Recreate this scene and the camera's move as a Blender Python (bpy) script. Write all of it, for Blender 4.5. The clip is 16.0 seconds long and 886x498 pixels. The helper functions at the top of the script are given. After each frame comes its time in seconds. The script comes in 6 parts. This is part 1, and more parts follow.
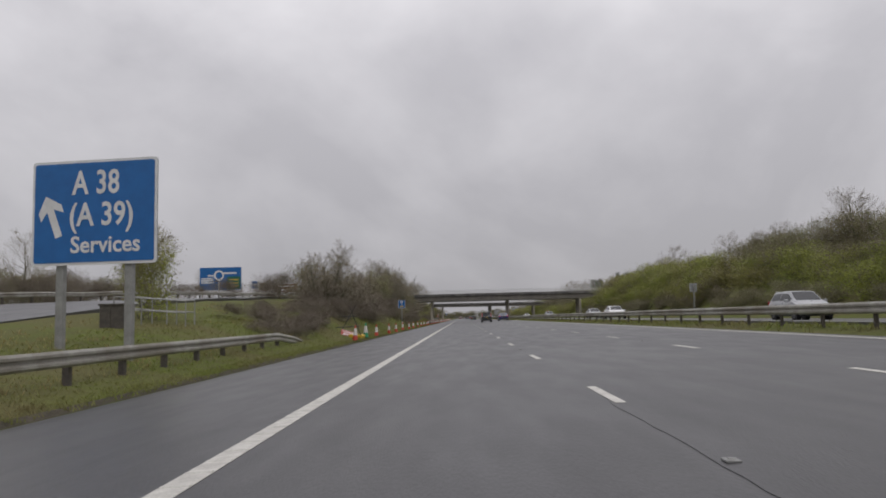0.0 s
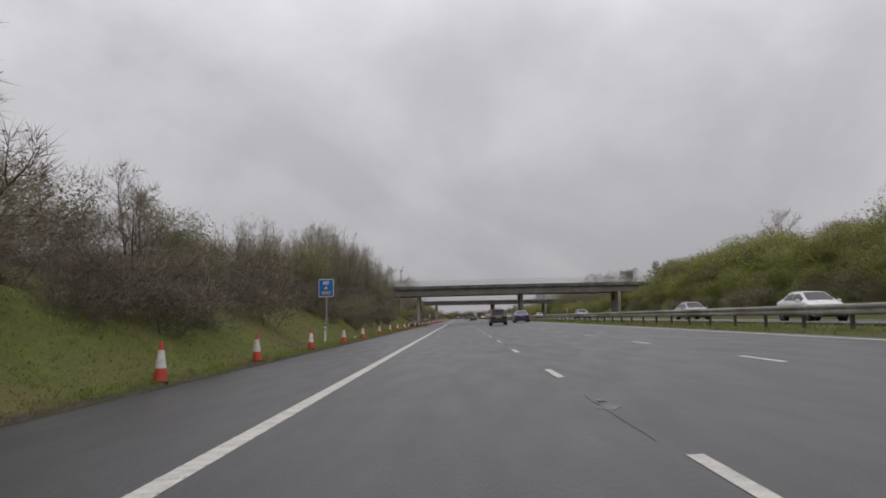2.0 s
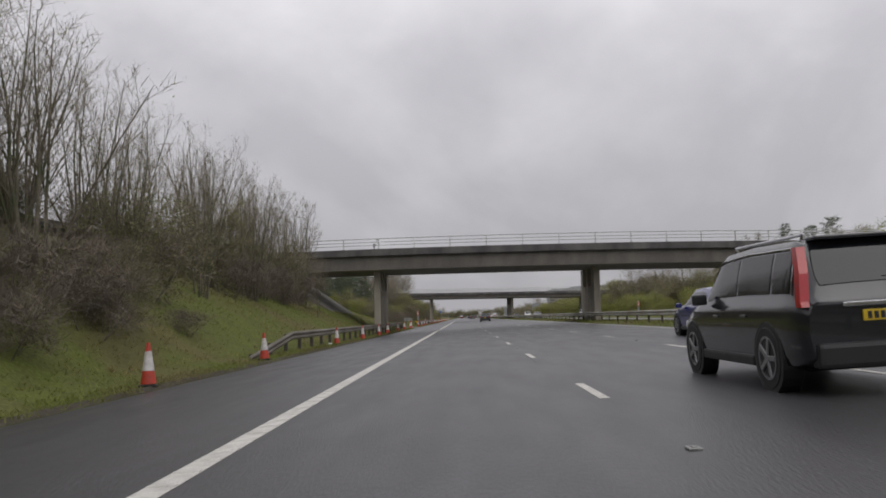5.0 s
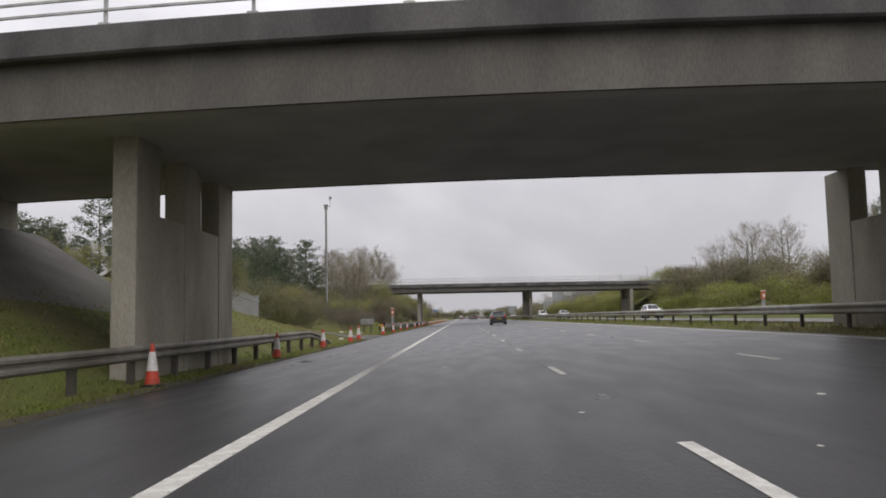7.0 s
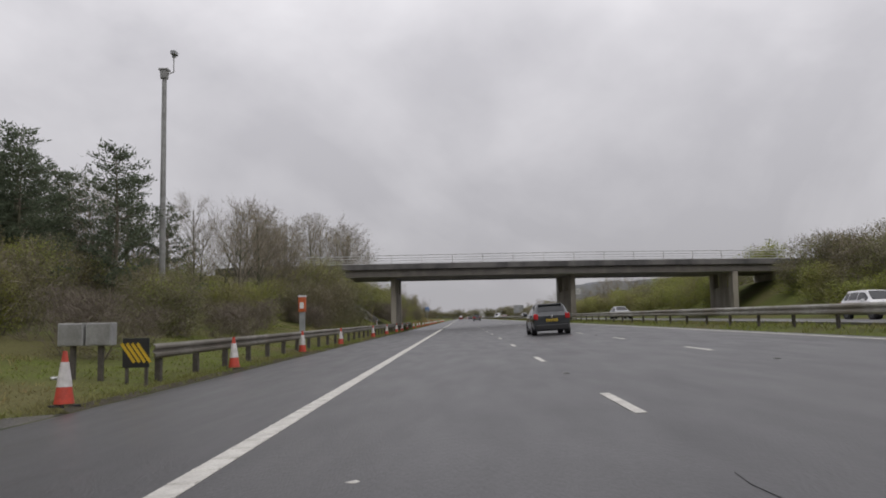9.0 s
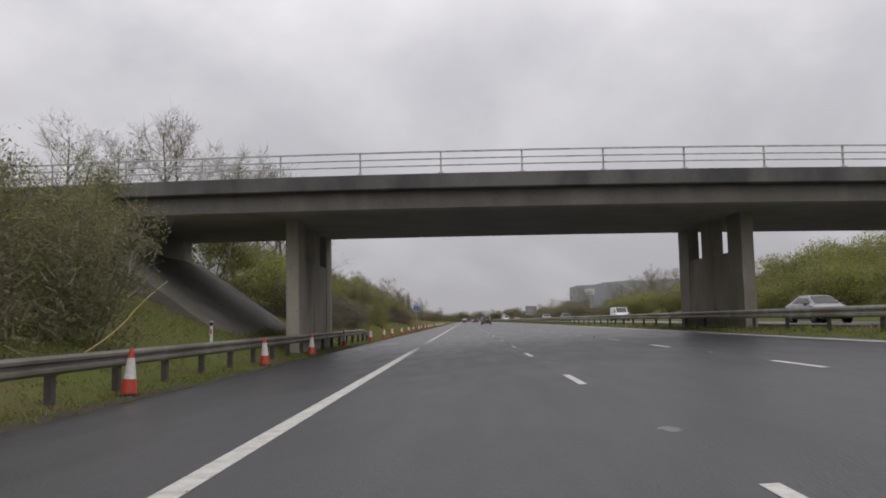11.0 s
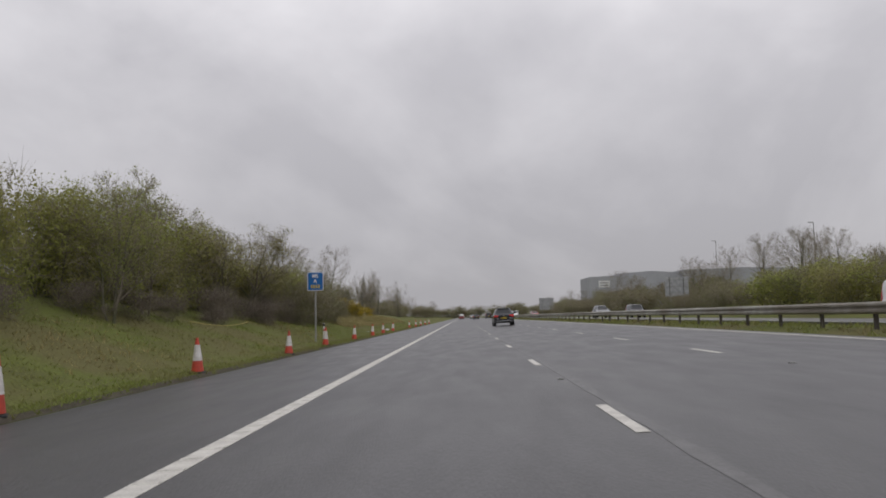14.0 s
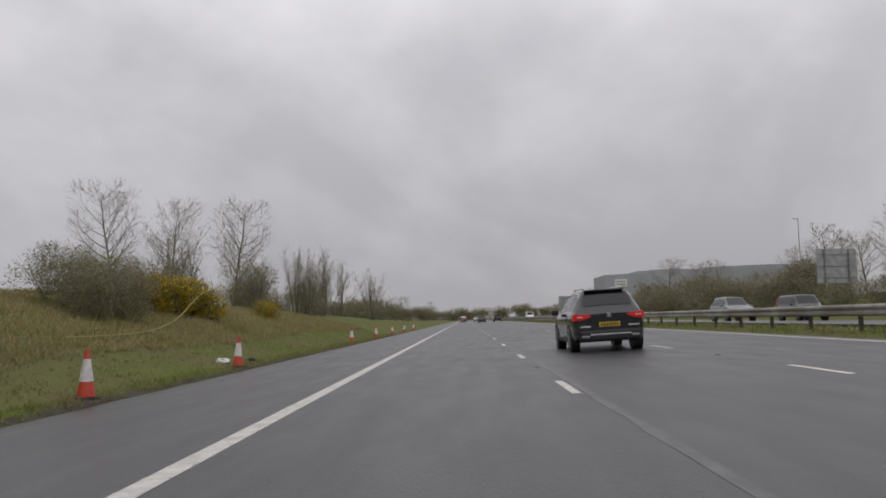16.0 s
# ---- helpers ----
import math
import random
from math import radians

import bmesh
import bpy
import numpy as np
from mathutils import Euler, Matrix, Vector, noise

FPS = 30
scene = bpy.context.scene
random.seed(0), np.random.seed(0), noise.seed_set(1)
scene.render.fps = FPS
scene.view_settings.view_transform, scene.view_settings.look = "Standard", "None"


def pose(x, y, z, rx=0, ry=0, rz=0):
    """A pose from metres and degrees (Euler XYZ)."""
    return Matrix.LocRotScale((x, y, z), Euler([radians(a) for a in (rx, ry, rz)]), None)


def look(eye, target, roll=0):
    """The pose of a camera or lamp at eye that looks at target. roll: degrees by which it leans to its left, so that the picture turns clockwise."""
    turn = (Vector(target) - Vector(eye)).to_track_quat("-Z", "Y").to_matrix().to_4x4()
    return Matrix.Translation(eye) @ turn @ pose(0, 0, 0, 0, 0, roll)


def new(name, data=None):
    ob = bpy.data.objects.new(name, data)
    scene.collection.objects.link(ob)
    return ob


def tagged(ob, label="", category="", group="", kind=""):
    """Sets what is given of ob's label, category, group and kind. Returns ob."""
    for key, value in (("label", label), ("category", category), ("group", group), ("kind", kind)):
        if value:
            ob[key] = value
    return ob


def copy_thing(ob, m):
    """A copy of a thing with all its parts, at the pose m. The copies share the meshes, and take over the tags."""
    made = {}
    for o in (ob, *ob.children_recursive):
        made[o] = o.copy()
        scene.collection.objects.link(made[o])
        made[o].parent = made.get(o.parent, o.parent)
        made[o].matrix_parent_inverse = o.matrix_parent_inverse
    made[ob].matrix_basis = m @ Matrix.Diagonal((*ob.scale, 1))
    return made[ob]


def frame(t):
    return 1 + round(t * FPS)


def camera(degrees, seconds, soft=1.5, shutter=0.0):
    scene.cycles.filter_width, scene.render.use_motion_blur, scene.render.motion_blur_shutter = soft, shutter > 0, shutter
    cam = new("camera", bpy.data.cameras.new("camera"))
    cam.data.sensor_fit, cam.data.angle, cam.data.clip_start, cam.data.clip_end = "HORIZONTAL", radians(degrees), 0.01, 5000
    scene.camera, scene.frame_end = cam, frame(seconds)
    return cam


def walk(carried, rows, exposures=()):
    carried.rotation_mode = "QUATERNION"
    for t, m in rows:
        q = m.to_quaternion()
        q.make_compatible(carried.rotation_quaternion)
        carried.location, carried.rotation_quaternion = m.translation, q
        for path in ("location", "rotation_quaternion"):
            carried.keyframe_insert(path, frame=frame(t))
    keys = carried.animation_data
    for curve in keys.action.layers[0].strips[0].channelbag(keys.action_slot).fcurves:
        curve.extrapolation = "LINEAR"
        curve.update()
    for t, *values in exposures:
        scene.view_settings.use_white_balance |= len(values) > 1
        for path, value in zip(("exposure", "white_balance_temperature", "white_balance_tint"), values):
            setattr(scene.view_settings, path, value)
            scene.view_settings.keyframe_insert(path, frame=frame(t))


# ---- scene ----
SPEED = 25.1          # metres a second, along +y
FALL = 0.045          # crossfall of the carriageway, rising to +x


def lane_x(t):
    return float(np.interp(t, (0, 1, 2, 3, 3.7, 6.5, 8, 8.7, 11, 11.5, 12, 12.5, 13, 14.5, 16), (1.91, 1.97, 2.04, 2.03, 2.02, 2.01, 1.94, 1.89, 1.92, 2.01, 2.09, 2.12, 2.17, 2.18, 2.23)))


def eye(t, pitch, yaw, roll):
    x = lane_x(t)
    return t, pose(x, SPEED * t, FALL * x + 1.045, 90 + pitch, -roll, yaw)


cam = camera(59.2, 16.0, soft=1.8)
walk(cam, [
    eye(0.0, 5.07, 1.30, -1.18), eye(0.5, 5.03, 1.20, -1.15), eye(1.0, 5.04, 1.13, -1.12), eye(2.0, 5.08, 1.13, -1.10),
    eye(3.0, 5.12, 1.15, -1.10), eye(3.6, 5.10, 1.22, -1.10), eye(5.8, 5.00, 1.43, -1.07), eye(6.5, 5.08, 1.38, -1.10),
    eye(7.5, 5.03, 1.36, -1.20), eye(8.0, 5.11, 1.36, -1.15), eye(8.6, 5.06, 1.29, -1.12), eye(10.8, 5.27, 1.63, -1.10),
    eye(11.2, 5.28, 1.56, -1.16), eye(11.6, 5.13, 1.30, -1.12), eye(12.0, 5.16, 1.25, -1.15), eye(12.5, 5.07, 1.20, -1.18),
    eye(13.0, 5.03, 1.30, -1.10), eye(14.0, 4.99, 1.43, -1.06), eye(14.5, 5.07, 1.33, -1.10), eye(15.0, 5.11, 1.35, -1.06),
    eye(15.5, 5.19, 1.40, -1.10), eye(16.0, 5.17, 1.58, -1.14)],
    exposures=[(0.0, -0.05), (3.5, -0.05), (6.0, 0.1), (6.5, 0.2), (7.0, 0.38), (7.5, 0.42), (8.0, 0.13), (8.5, 0.05), (10.8, 0.05), (11.5, 0.30), (12.0, 0.52), (12.6, 0.12), (13.2, 0.0), (16.0, -0.05)])

# ---- sky and light: overcast, brighter towards the zenith ----
world = bpy.data.worlds.new("overcast_sky")
scene.world = world
world.use_nodes = True
wn, wl = world.node_tree.nodes, world.node_tree.links
wn.clear()
w_out, w_bg = wn.new("ShaderNodeOutputWorld"), wn.new("ShaderNodeBackground")
sky = wn.new("ShaderNodeTexSky")
sky.sky_type, sky.sun_disc = "NISHITA", False
sky.sun_elevation, sky.sun_rotation = radians(42), radians(35)
w_co, w_map = wn.new("ShaderNodeTexCoord"), wn.new("ShaderNodeMapping")
w_map.inputs["Scale"].default_value = (-1.15, 0.9, 1.45)
w_map.inputs["Location"].default_value = (3.1, 1.7, 0.4)
w_n1, w_n2 = wn.new("ShaderNodeTexNoise"), wn.new("ShaderNodeTexNoise")
w_n1.inputs["Scale"].default_value, w_n1.inputs["Detail"].default_value, w_n1.inputs["Distortion"].default_value = 2.1, 7.0, 0.7
w_n2.inputs["Scale"].default_value, w_n2.inputs["Detail"].default_value = 6.5, 5.0
w_add = wn.new("ShaderNodeMath")
w_add.operation = "MULTIPLY_ADD"
w_add.inputs[1].default_value = 0.35
w_ramp = wn.new("ShaderNodeValToRGB")
w_ramp.color_ramp.elements[0].position, w_ramp.color_ramp.elements[0].color = 0.50, (0.420, 0.412, 0.438, 1)
w_ramp.color_ramp.elements[1].position, w_ramp.color_ramp.elements[1].color = 0.82, (0.580, 0.568, 0.594, 1)
w_sep = wn.new("ShaderNodeSeparateXYZ")
w_up = wn.new("ShaderNodeMapRange")
w_up.inputs["From Min"].default_value, w_up.inputs["From Max"].default_value = 0.05, 1.0
w_up.inputs["To Min"].default_value, w_up.inputs["To Max"].default_value = 0.95, 2.3
w_mul = wn.new("ShaderNodeVectorMath")
w_mul.operation = "SCALE"
w_mix = wn.new("ShaderNodeMixRGB")
w_mix.inputs["Fac"].default_value = 0.985
w_sc = wn.new("ShaderNodeVectorMath")
w_sc.operation, w_sc.inputs["Scale"].default_value = "SCALE", 0.10
wl.new(w_co.outputs["Generated"], w_map.inputs["Vector"])
wl.new(w_map.outputs["Vector"], w_n1.inputs["Vector"])
wl.new(w_map.outputs["Vector"], w_n2.inputs["Vector"])
wl.new(w_n2.outputs["Fac"], w_add.inputs[0])
wl.new(w_n1.outputs["Fac"], w_add.inputs[2])
wl.new(w_add.outputs["Value"], w_ramp.inputs["Fac"])
wl.new(w_co.outputs["Generated"], w_sep.inputs["Vector"])
wl.new(w_sep.outputs["Z"], w_up.inputs["Value"])
wl.new(w_ramp.outputs["Color"], w_mul.inputs[0])
wl.new(w_up.outputs["Result"], w_mul.inputs["Scale"])
wl.new(sky.outputs["Color"], w_sc.inputs[0])
wl.new(w_sc.outputs["Vector"], w_mix.inputs["Color1"])
wl.new(w_mul.outputs["Vector"], w_mix.inputs["Color2"])
wl.new(w_mix.outputs["Color"], w_bg.inputs["Color"])
w_bg.inputs["Strength"].default_value = 1.0
wl.new(w_bg.outputs["Background"], w_out.inputs["Surface"])

sun_data = bpy.data.lights.new("sun", "SUN")
sun_data.energy, sun_data.angle, sun_data.color = 0.5, radians(40), (1.0, 0.97, 0.93)
sun = new("sun", sun_data)
sun.matrix_world = look((60, -80, 120), (0, 0, 0))


# ---- materials ----
def material(name, base, second=None, scale=6.0, rough=0.7, metal=0.0, bump=0.0, fine=60.0, amount=0.6, spec=0.5, third=None, big=0.25, island=0.0, coat=0.0, stretch=(1, 1, 1)):
    """Base colour with a second one in blotches, a third in wide patches, fine grain and relief."""
    m = bpy.data.materials.new(name)
    m.use_nodes = True
    n, l = m.node_tree.nodes, m.node_tree.links
    b = n["Principled BSDF"]
    b.inputs["Roughness"].default_value, b.inputs["Metallic"].default_value = rough, metal
    b.inputs["Specular IOR Level"].default_value = spec
    b.inputs["Coat Weight"].default_value = coat
    co, mp = n.new("ShaderNodeTexCoord"), n.new("ShaderNodeMapping")
    mp.inputs["Scale"].default_value = stretch
    geo = n.new("ShaderNodeNewGeometry")
    l.new(geo.outputs["Position"], mp.inputs["Vector"])

    def noise_tex(s, detail=4.0):
        t = n.new("ShaderNodeTexNoise")
        t.inputs["Scale"].default_value, t.inputs["Detail"].default_value = s, detail
        l.new(mp.outputs["Vector"], t.inputs["Vector"])
        return t.outputs["Fac"]

    def ramp(v, a, c):
        r = n.new("ShaderNodeMapRange")
        r.inputs["From Min"].default_value, r.inputs["From Max"].default_value = a, c
        l.new(v, r.inputs["Value"])
        return r.outputs["Result"]

    def mix(f, c1, c2, mode="MIX"):
        x = n.new("ShaderNodeMixRGB")
        x.blend_type = mode
        for k, v in ((0, f), (1, c1), (2, c2)):
            if hasattr(v, "links"):
                l.new(v, x.inputs[k])
            else:
                x.inputs[k].default_value = v if k == 0 else (*v, 1)
        return x.outputs["Color"]

    second = second or tuple(c * 0.72 for c in base)
    col = mix(ramp(noise_tex(scale), 0.38, 0.64), base, second)
    if third:
        col = mix(ramp(noise_tex(big, 3.0), 0.45, 0.62), col, third)
    grain = ramp(noise_tex(fine, 2.0), 0.3, 0.7)
    g = n.new("ShaderNodeMapRange")
    g.inputs["To Min"].default_value, g.inputs["To Max"].default_value = 1 - 0.35 * amount, 1 + 0.35 * amount
    l.new(grain, g.inputs["Value"])
    sc = n.new("ShaderNodeVectorMath")
    sc.operation = "SCALE"
    l.new(col, sc.inputs[0])
    l.new(g.outputs["Result"], sc.inputs["Scale"])
    out = sc.outputs["Vector"]
    if island:
        r2 = n.new("ShaderNodeMapRange")
        r2.inputs["To Min"].default_value, r2.inputs["To Max"].default_value = 1 - island, 1 + island
        l.new(geo.outputs["Random Per Island"], r2.inputs["Value"])
        s2 = n.new("ShaderNodeVectorMath")
        s2.operation = "SCALE"
        l.new(out, s2.inputs[0])
        l.new(r2.outputs["Result"], s2.inputs["Scale"])
        out = s2.outputs["Vector"]
    l.new(out, b.inputs["Base Color"])
    rr = n.new("ShaderNodeMapRange")
    rr.inputs["To Min"].default_value, rr.inputs["To Max"].default_value = max(0.02, rough - 0.1), min(1, rough + 0.1)
    l.new(noise_tex(scale * 1.7), rr.inputs["Value"])
    l.new(rr.outputs["Result"], b.inputs["Roughness"])
    if bump:
        bp = n.new("ShaderNodeBump")
        bp.inputs["Strength"].default_value, bp.inputs["Distance"].default_value = bump, 0.02
        l.new(noise_tex(fine, 5.0), bp.inputs["Height"])
        l.new(bp.outputs["Normal"], b.inputs["Normal"])
    return m


def plain(name, base, rough=0.5, metal=0.0, spec=0.5, coat=0.0, glow=0.0):
    m = material(name, base, tuple(c * 0.88 for c in base), 3.0, rough, metal, 0.0, 40.0, 0.15, spec, coat=coat)
    if glow:
        b = m.node_tree.nodes["Principled BSDF"]
        b.inputs["Emission Color"].default_value, b.inputs["Emission Strength"].default_value = (*base, 1), glow
    return m


M = {
    "grass": material("grass", (0.104, 0.122, 0.031), (0.094, 0.101, 0.034), 1.3, 0.95, 0, 0.6, 14.0, 0.8, 0.1, third=(0.112, 0.106, 0.043), big=0.22),
    "blade": material("grass_blades", (0.190, 0.226, 0.054), (0.180, 0.190, 0.059), 1.1, 0.8, 0, 0, 30.0, 0.4, 0.2, third=(0.210, 0.184, 0.088), big=0.22, island=0.2),
    "straw": material("dry_grass", (0.31, 0.255, 0.130), (0.25, 0.225, 0.095), 0.7, 0.9, 0, 0, 30.0, 0.4, 0.1, island=0.25),
    "asphalt": material("asphalt", (0.037, 0.036, 0.038), (0.030, 0.029, 0.031), 0.9, 0.39, 0, 0.3, 38.0, 0.6, 0.5, third=(0.046, 0.045, 0.046), big=0.14, stretch=(1.4, 0.28, 1)),
    "wet": material("standing_water_film", (0.022, 0.022, 0.024), (0.030, 0.030, 0.031), 2.0, 0.30, 0, 0.1, 30.0, 0.3, 0.5, stretch=(1, 0.4, 1)),
    "apron": material("apron_paving", (0.155, 0.145, 0.128), (0.110, 0.103, 0.090), 0.8, 0.85, 0, 0.4, 20.0, 0.5, 0.3, third=(0.125, 0.120, 0.095), big=0.4),
    "dirty_steel": material("grimy_steel", (0.215, 0.200, 0.172), (0.145, 0.132, 0.110), 2.0, 0.6, 0.15, 0.1, 30.0, 0.4, third=(0.115, 0.100, 0.078), big=0.4),
    "seam": material("seam_bitumen", (0.034, 0.034, 0.036), None, 4.0, 0.35, 0, 0.3, 60.0, 0.4),
    "band": material("polished_strip", (0.088, 0.086, 0.085), (0.064, 0.063, 0.063), 5.0, 0.42, 0, 0.2, 60.0, 0.6, stretch=(1, 0.4, 1)),
    "track": material("worn_tarmac", (0.19, 0.182, 0.168), (0.145, 0.140, 0.130), 1.5, 0.55, 0, 0.5, 30.0, 0.8, 0.4, third=(0.18, 0.165, 0.13), big=0.5),
    "patch": material("worn_patch", (0.16, 0.157, 0.153), (0.095, 0.094, 0.092), 14.0, 0.5, 0, 0.3, 60.0, 0.5),
    "paint": material("road_paint", (0.55, 0.535, 0.49), (0.42, 0.405, 0.37), 5.0, 0.6, 0, 0.3, 50.0, 0.4),
    "concrete": material("concrete", (0.410, 0.375, 0.315), (0.315, 0.287, 0.240), 0.7, 0.85, 0, 0.35, 26.0, 0.35, 0.3, third=(0.240, 0.220, 0.185), big=0.45, stretch=(1, 1, 0.35)),
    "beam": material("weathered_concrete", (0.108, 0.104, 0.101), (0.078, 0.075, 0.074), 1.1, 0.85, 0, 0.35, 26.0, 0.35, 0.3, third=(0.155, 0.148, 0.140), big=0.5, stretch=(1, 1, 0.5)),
    "girder": material("stained_concrete", (0.180, 0.166, 0.146), (0.130, 0.120, 0.107), 0.9, 0.85, 0, 0.35, 26.0, 0.35, 0.3, third=(0.130, 0.122, 0.110), big=0.5, stretch=(1, 1, 0.35)),
    # soffit base colour raised to paint in windscreen haze over the dark underside
    "soffit": material("haze_lifted_concrete", (0.45, 0.43, 0.405), (0.37, 0.352, 0.33), 0.6, 0.9, 0, 0.2, 26.0, 0.3, 0.2),
    "steel": material("galvanised_steel", (0.34, 0.328, 0.295), (0.235, 0.225, 0.195), 2.5, 0.55, 0.2, 0.1, 30.0, 0.4, third=(0.185, 0.165, 0.13), big=0.35),
    "rail": material("painted_parapet_steel", (0.52, 0.52, 0.51), (0.38, 0.38, 0.37), 3.0, 0.5, 0.2, 0.0, 30.0, 0.3),
    "post": material("weathered_timber", (0.088, 0.077, 0.064), (0.060, 0.053, 0.046), 6.0, 0.85, 0, 0.4, 50.0, 0.5),
    "sign_post": material("grey_sign_post", (0.30, 0.30, 0.29), (0.22, 0.22, 0.21), 3.0, 0.5, 0.3, 0, 30.0, 0.3),
    "blue": plain("sign_blue", (0.006, 0.115, 0.36), 0.45),
    "green": plain("sign_green", (0.012, 0.12, 0.07), 0.45),
    "brown": plain("sign_brown", (0.14, 0.05, 0.02), 0.45),
    "white": plain("sign_white", (0.66, 0.66, 0.66), 0.45),
    "backing": material("sign_backing", (0.36, 0.37, 0.38), None, 2.0, 0.5, 0.3, 0, 30.0, 0.3),
    "orange": material("cone_red", (0.50, 0.055, 0.028), (0.36, 0.045, 0.025), 8.0, 0.5, 0, 0, 40.0, 0.3),
    "phone": material("phone_orange", (0.52, 0.115, 0.03), (0.42, 0.09, 0.03), 5.0, 0.5, 0, 0, 40.0, 0.3),
    "cone_white": material("cone_sleeve", (0.62, 0.60, 0.59), (0.48, 0.46, 0.44), 10.0, 0.4, 0, 0, 40.0, 0.3),
    "cone_green": plain("cone_green", (0.02, 0.24, 0.11), 0.5),
    "yellow": plain("safety_yellow", (0.55, 0.36, 0.02), 0.5),
    "rope": plain("yellow_rope", (0.36, 0.29, 0.09), 0.7),
    "rubber": plain("black_rubber", (0.018, 0.018, 0.019), 0.75),
    "black": plain("black_plastic", (0.016, 0.016, 0.017), 0.5),
    "bark": material("bark", (0.185, 0.162, 0.125), (0.135, 0.118, 0.090), 5.0, 0.9, 0, 0.5, 30.0, 0.5, 0.2, third=(0.095, 0.10, 0.06), big=1.0),
    "twig": material("twigs", (0.255, 0.222, 0.172), (0.205, 0.180, 0.136), 0.6, 0.9, 0, 0, 20.0, 0.4, 0.1, island=0.25),
    "bramble": material("bramble_stems", (0.192, 0.162, 0.134), (0.155, 0.132, 0.108), 0.8, 0.9, 0, 0, 20.0, 0.4, 0.1, island=0.25),
    "leaf": material("spring_leaves", (0.300, 0.330, 0.080), (0.235, 0.262, 0.072), 0.45, 0.7, 0, 0, 20.0, 0.3, 0.2, third=(0.245, 0.232, 0.086), big=0.16, island=0.25),
    "leaf_dark": material("dark_leaves", (0.205, 0.215, 0.092), (0.168, 0.172, 0.080), 0.45, 0.7, 0, 0, 20.0, 0.3, 0.2, third=(0.185, 0.165, 0.092), big=0.16, island=0.25),
    "needle": material("pine_needles", (0.130, 0.155, 0.100), (0.105, 0.128, 0.085), 0.8, 0.8, 0, 0, 20.0, 0.4, 0.2, island=0.3),
    "gorse": material("gorse_flowers", (0.50, 0.34, 0.015), (0.30, 0.23, 0.02), 2.0, 0.7, 0, 0, 20.0, 0.4, 0.2, island=0.4),
    "brick": material("brick_wall", (0.26, 0.205, 0.155), (0.21, 0.165, 0.125), 3.0, 0.9, 0, 0.3, 20.0, 0.4, 0.2),
    "slate": material("roof_slate", (0.12, 0.115, 0.12), (0.09, 0.088, 0.09), 3.0, 0.7, 0, 0.3, 20.0, 0.4),
    "cladding": material("building_cladding", (0.33, 0.34, 0.365), (0.28, 0.29, 0.31), 0.05, 0.6, 0.1, 0, 1.0, 0.2),
    "palisade": material("palisade_steel", (0.36, 0.36, 0.355), (0.28, 0.28, 0.275), 3.0, 0.6, 0.3, 0, 30.0, 0.3),
    "glass": plain("tinted_glass", (0.012, 0.014, 0.016), 0.05, 0.0, 0.5),
    "red_light": plain("red_lamp", (0.42, 0.012, 0.015), 0.15, coat=0.5),
    "lamp_on": plain("red_lamp_lit", (0.60, 0.02, 0.02), 0.2, glow=0.15),
    "clear": plain("clear_lamp", (0.55, 0.55, 0.55), 0.12),
    "plate": plain("yellow_plate", (0.60, 0.42, 0.02), 0.4),
    "chrome": plain("chrome", (0.55, 0.55, 0.56), 0.2, 1.0),
    "rim": plain("alloy_rim", (0.32, 0.32, 0.33), 0.3, 0.8),
    "paint_black": plain("black_car_paint", (0.014, 0.015, 0.019), 0.18, 0.0, 0.5, 0.6),
    "paint_blue": plain("blue_car_paint", (0.016, 0.022, 0.13), 0.2, 0.0, 0.5, 0.6),
    "paint_silver": plain("silver_car_paint", (0.34, 0.35, 0.36), 0.3, 0.5, 0.5, 0.5),
    "paint_dark_silver": plain("dark_silver_paint", (0.16, 0.165, 0.17), 0.3, 0.4, 0.5, 0.5),
    "paint_white": plain("white_car_paint", (0.68, 0.68, 0.68), 0.3, 0.0, 0.5, 0.5),
    "paint_red": plain("red_car_paint", (0.24, 0.02, 0.02), 0.3, 0.0, 0.5, 0.5),
    "paint_grey": plain("grey_car_paint", (0.03, 0.033, 0.037), 0.2, 0.0, 0.5, 0.6),
}


def let_light_through(m, share=0.5):
    """Thin leaves pass some light."""
    n, l = m.node_tree.nodes, m.node_tree.links
    b, out = n["Principled BSDF"], n["Material Output"]
    src = b.inputs["Base Color"].links[0].from_socket
    t, mx = n.new("ShaderNodeBsdfTranslucent"), n.new("ShaderNodeMixShader")
    l.new(src, t.inputs["Color"])
    mx.inputs["Fac"].default_value = share
    l.new(b.outputs["BSDF"], mx.inputs[1])
    l.new(t.outputs["BSDF"], mx.inputs[2])
    l.new(mx.outputs["Shader"], out.inputs["Surface"])


for key in ("leaf", "leaf_dark", "blade", "straw", "gorse", "needle"):
    let_light_through(M[key])

# ---- mesh kit ----
def mesh_of(name, verts, faces, mats, index=None, smooth=False):
    me = bpy.data.meshes.new(name)
    me.from_pydata([tuple(v) for v in verts], [], [tuple(f) for f in faces])
    for m in mats if isinstance(mats, (list, tuple)) else [mats]:
        me.materials.append(m)
    if index is not None:
        me.polygons.foreach_set("material_index", index)
    if smooth:
        me.polygons.foreach_set("use_smooth", [True] * len(me.polygons))
    me.update()
    return me


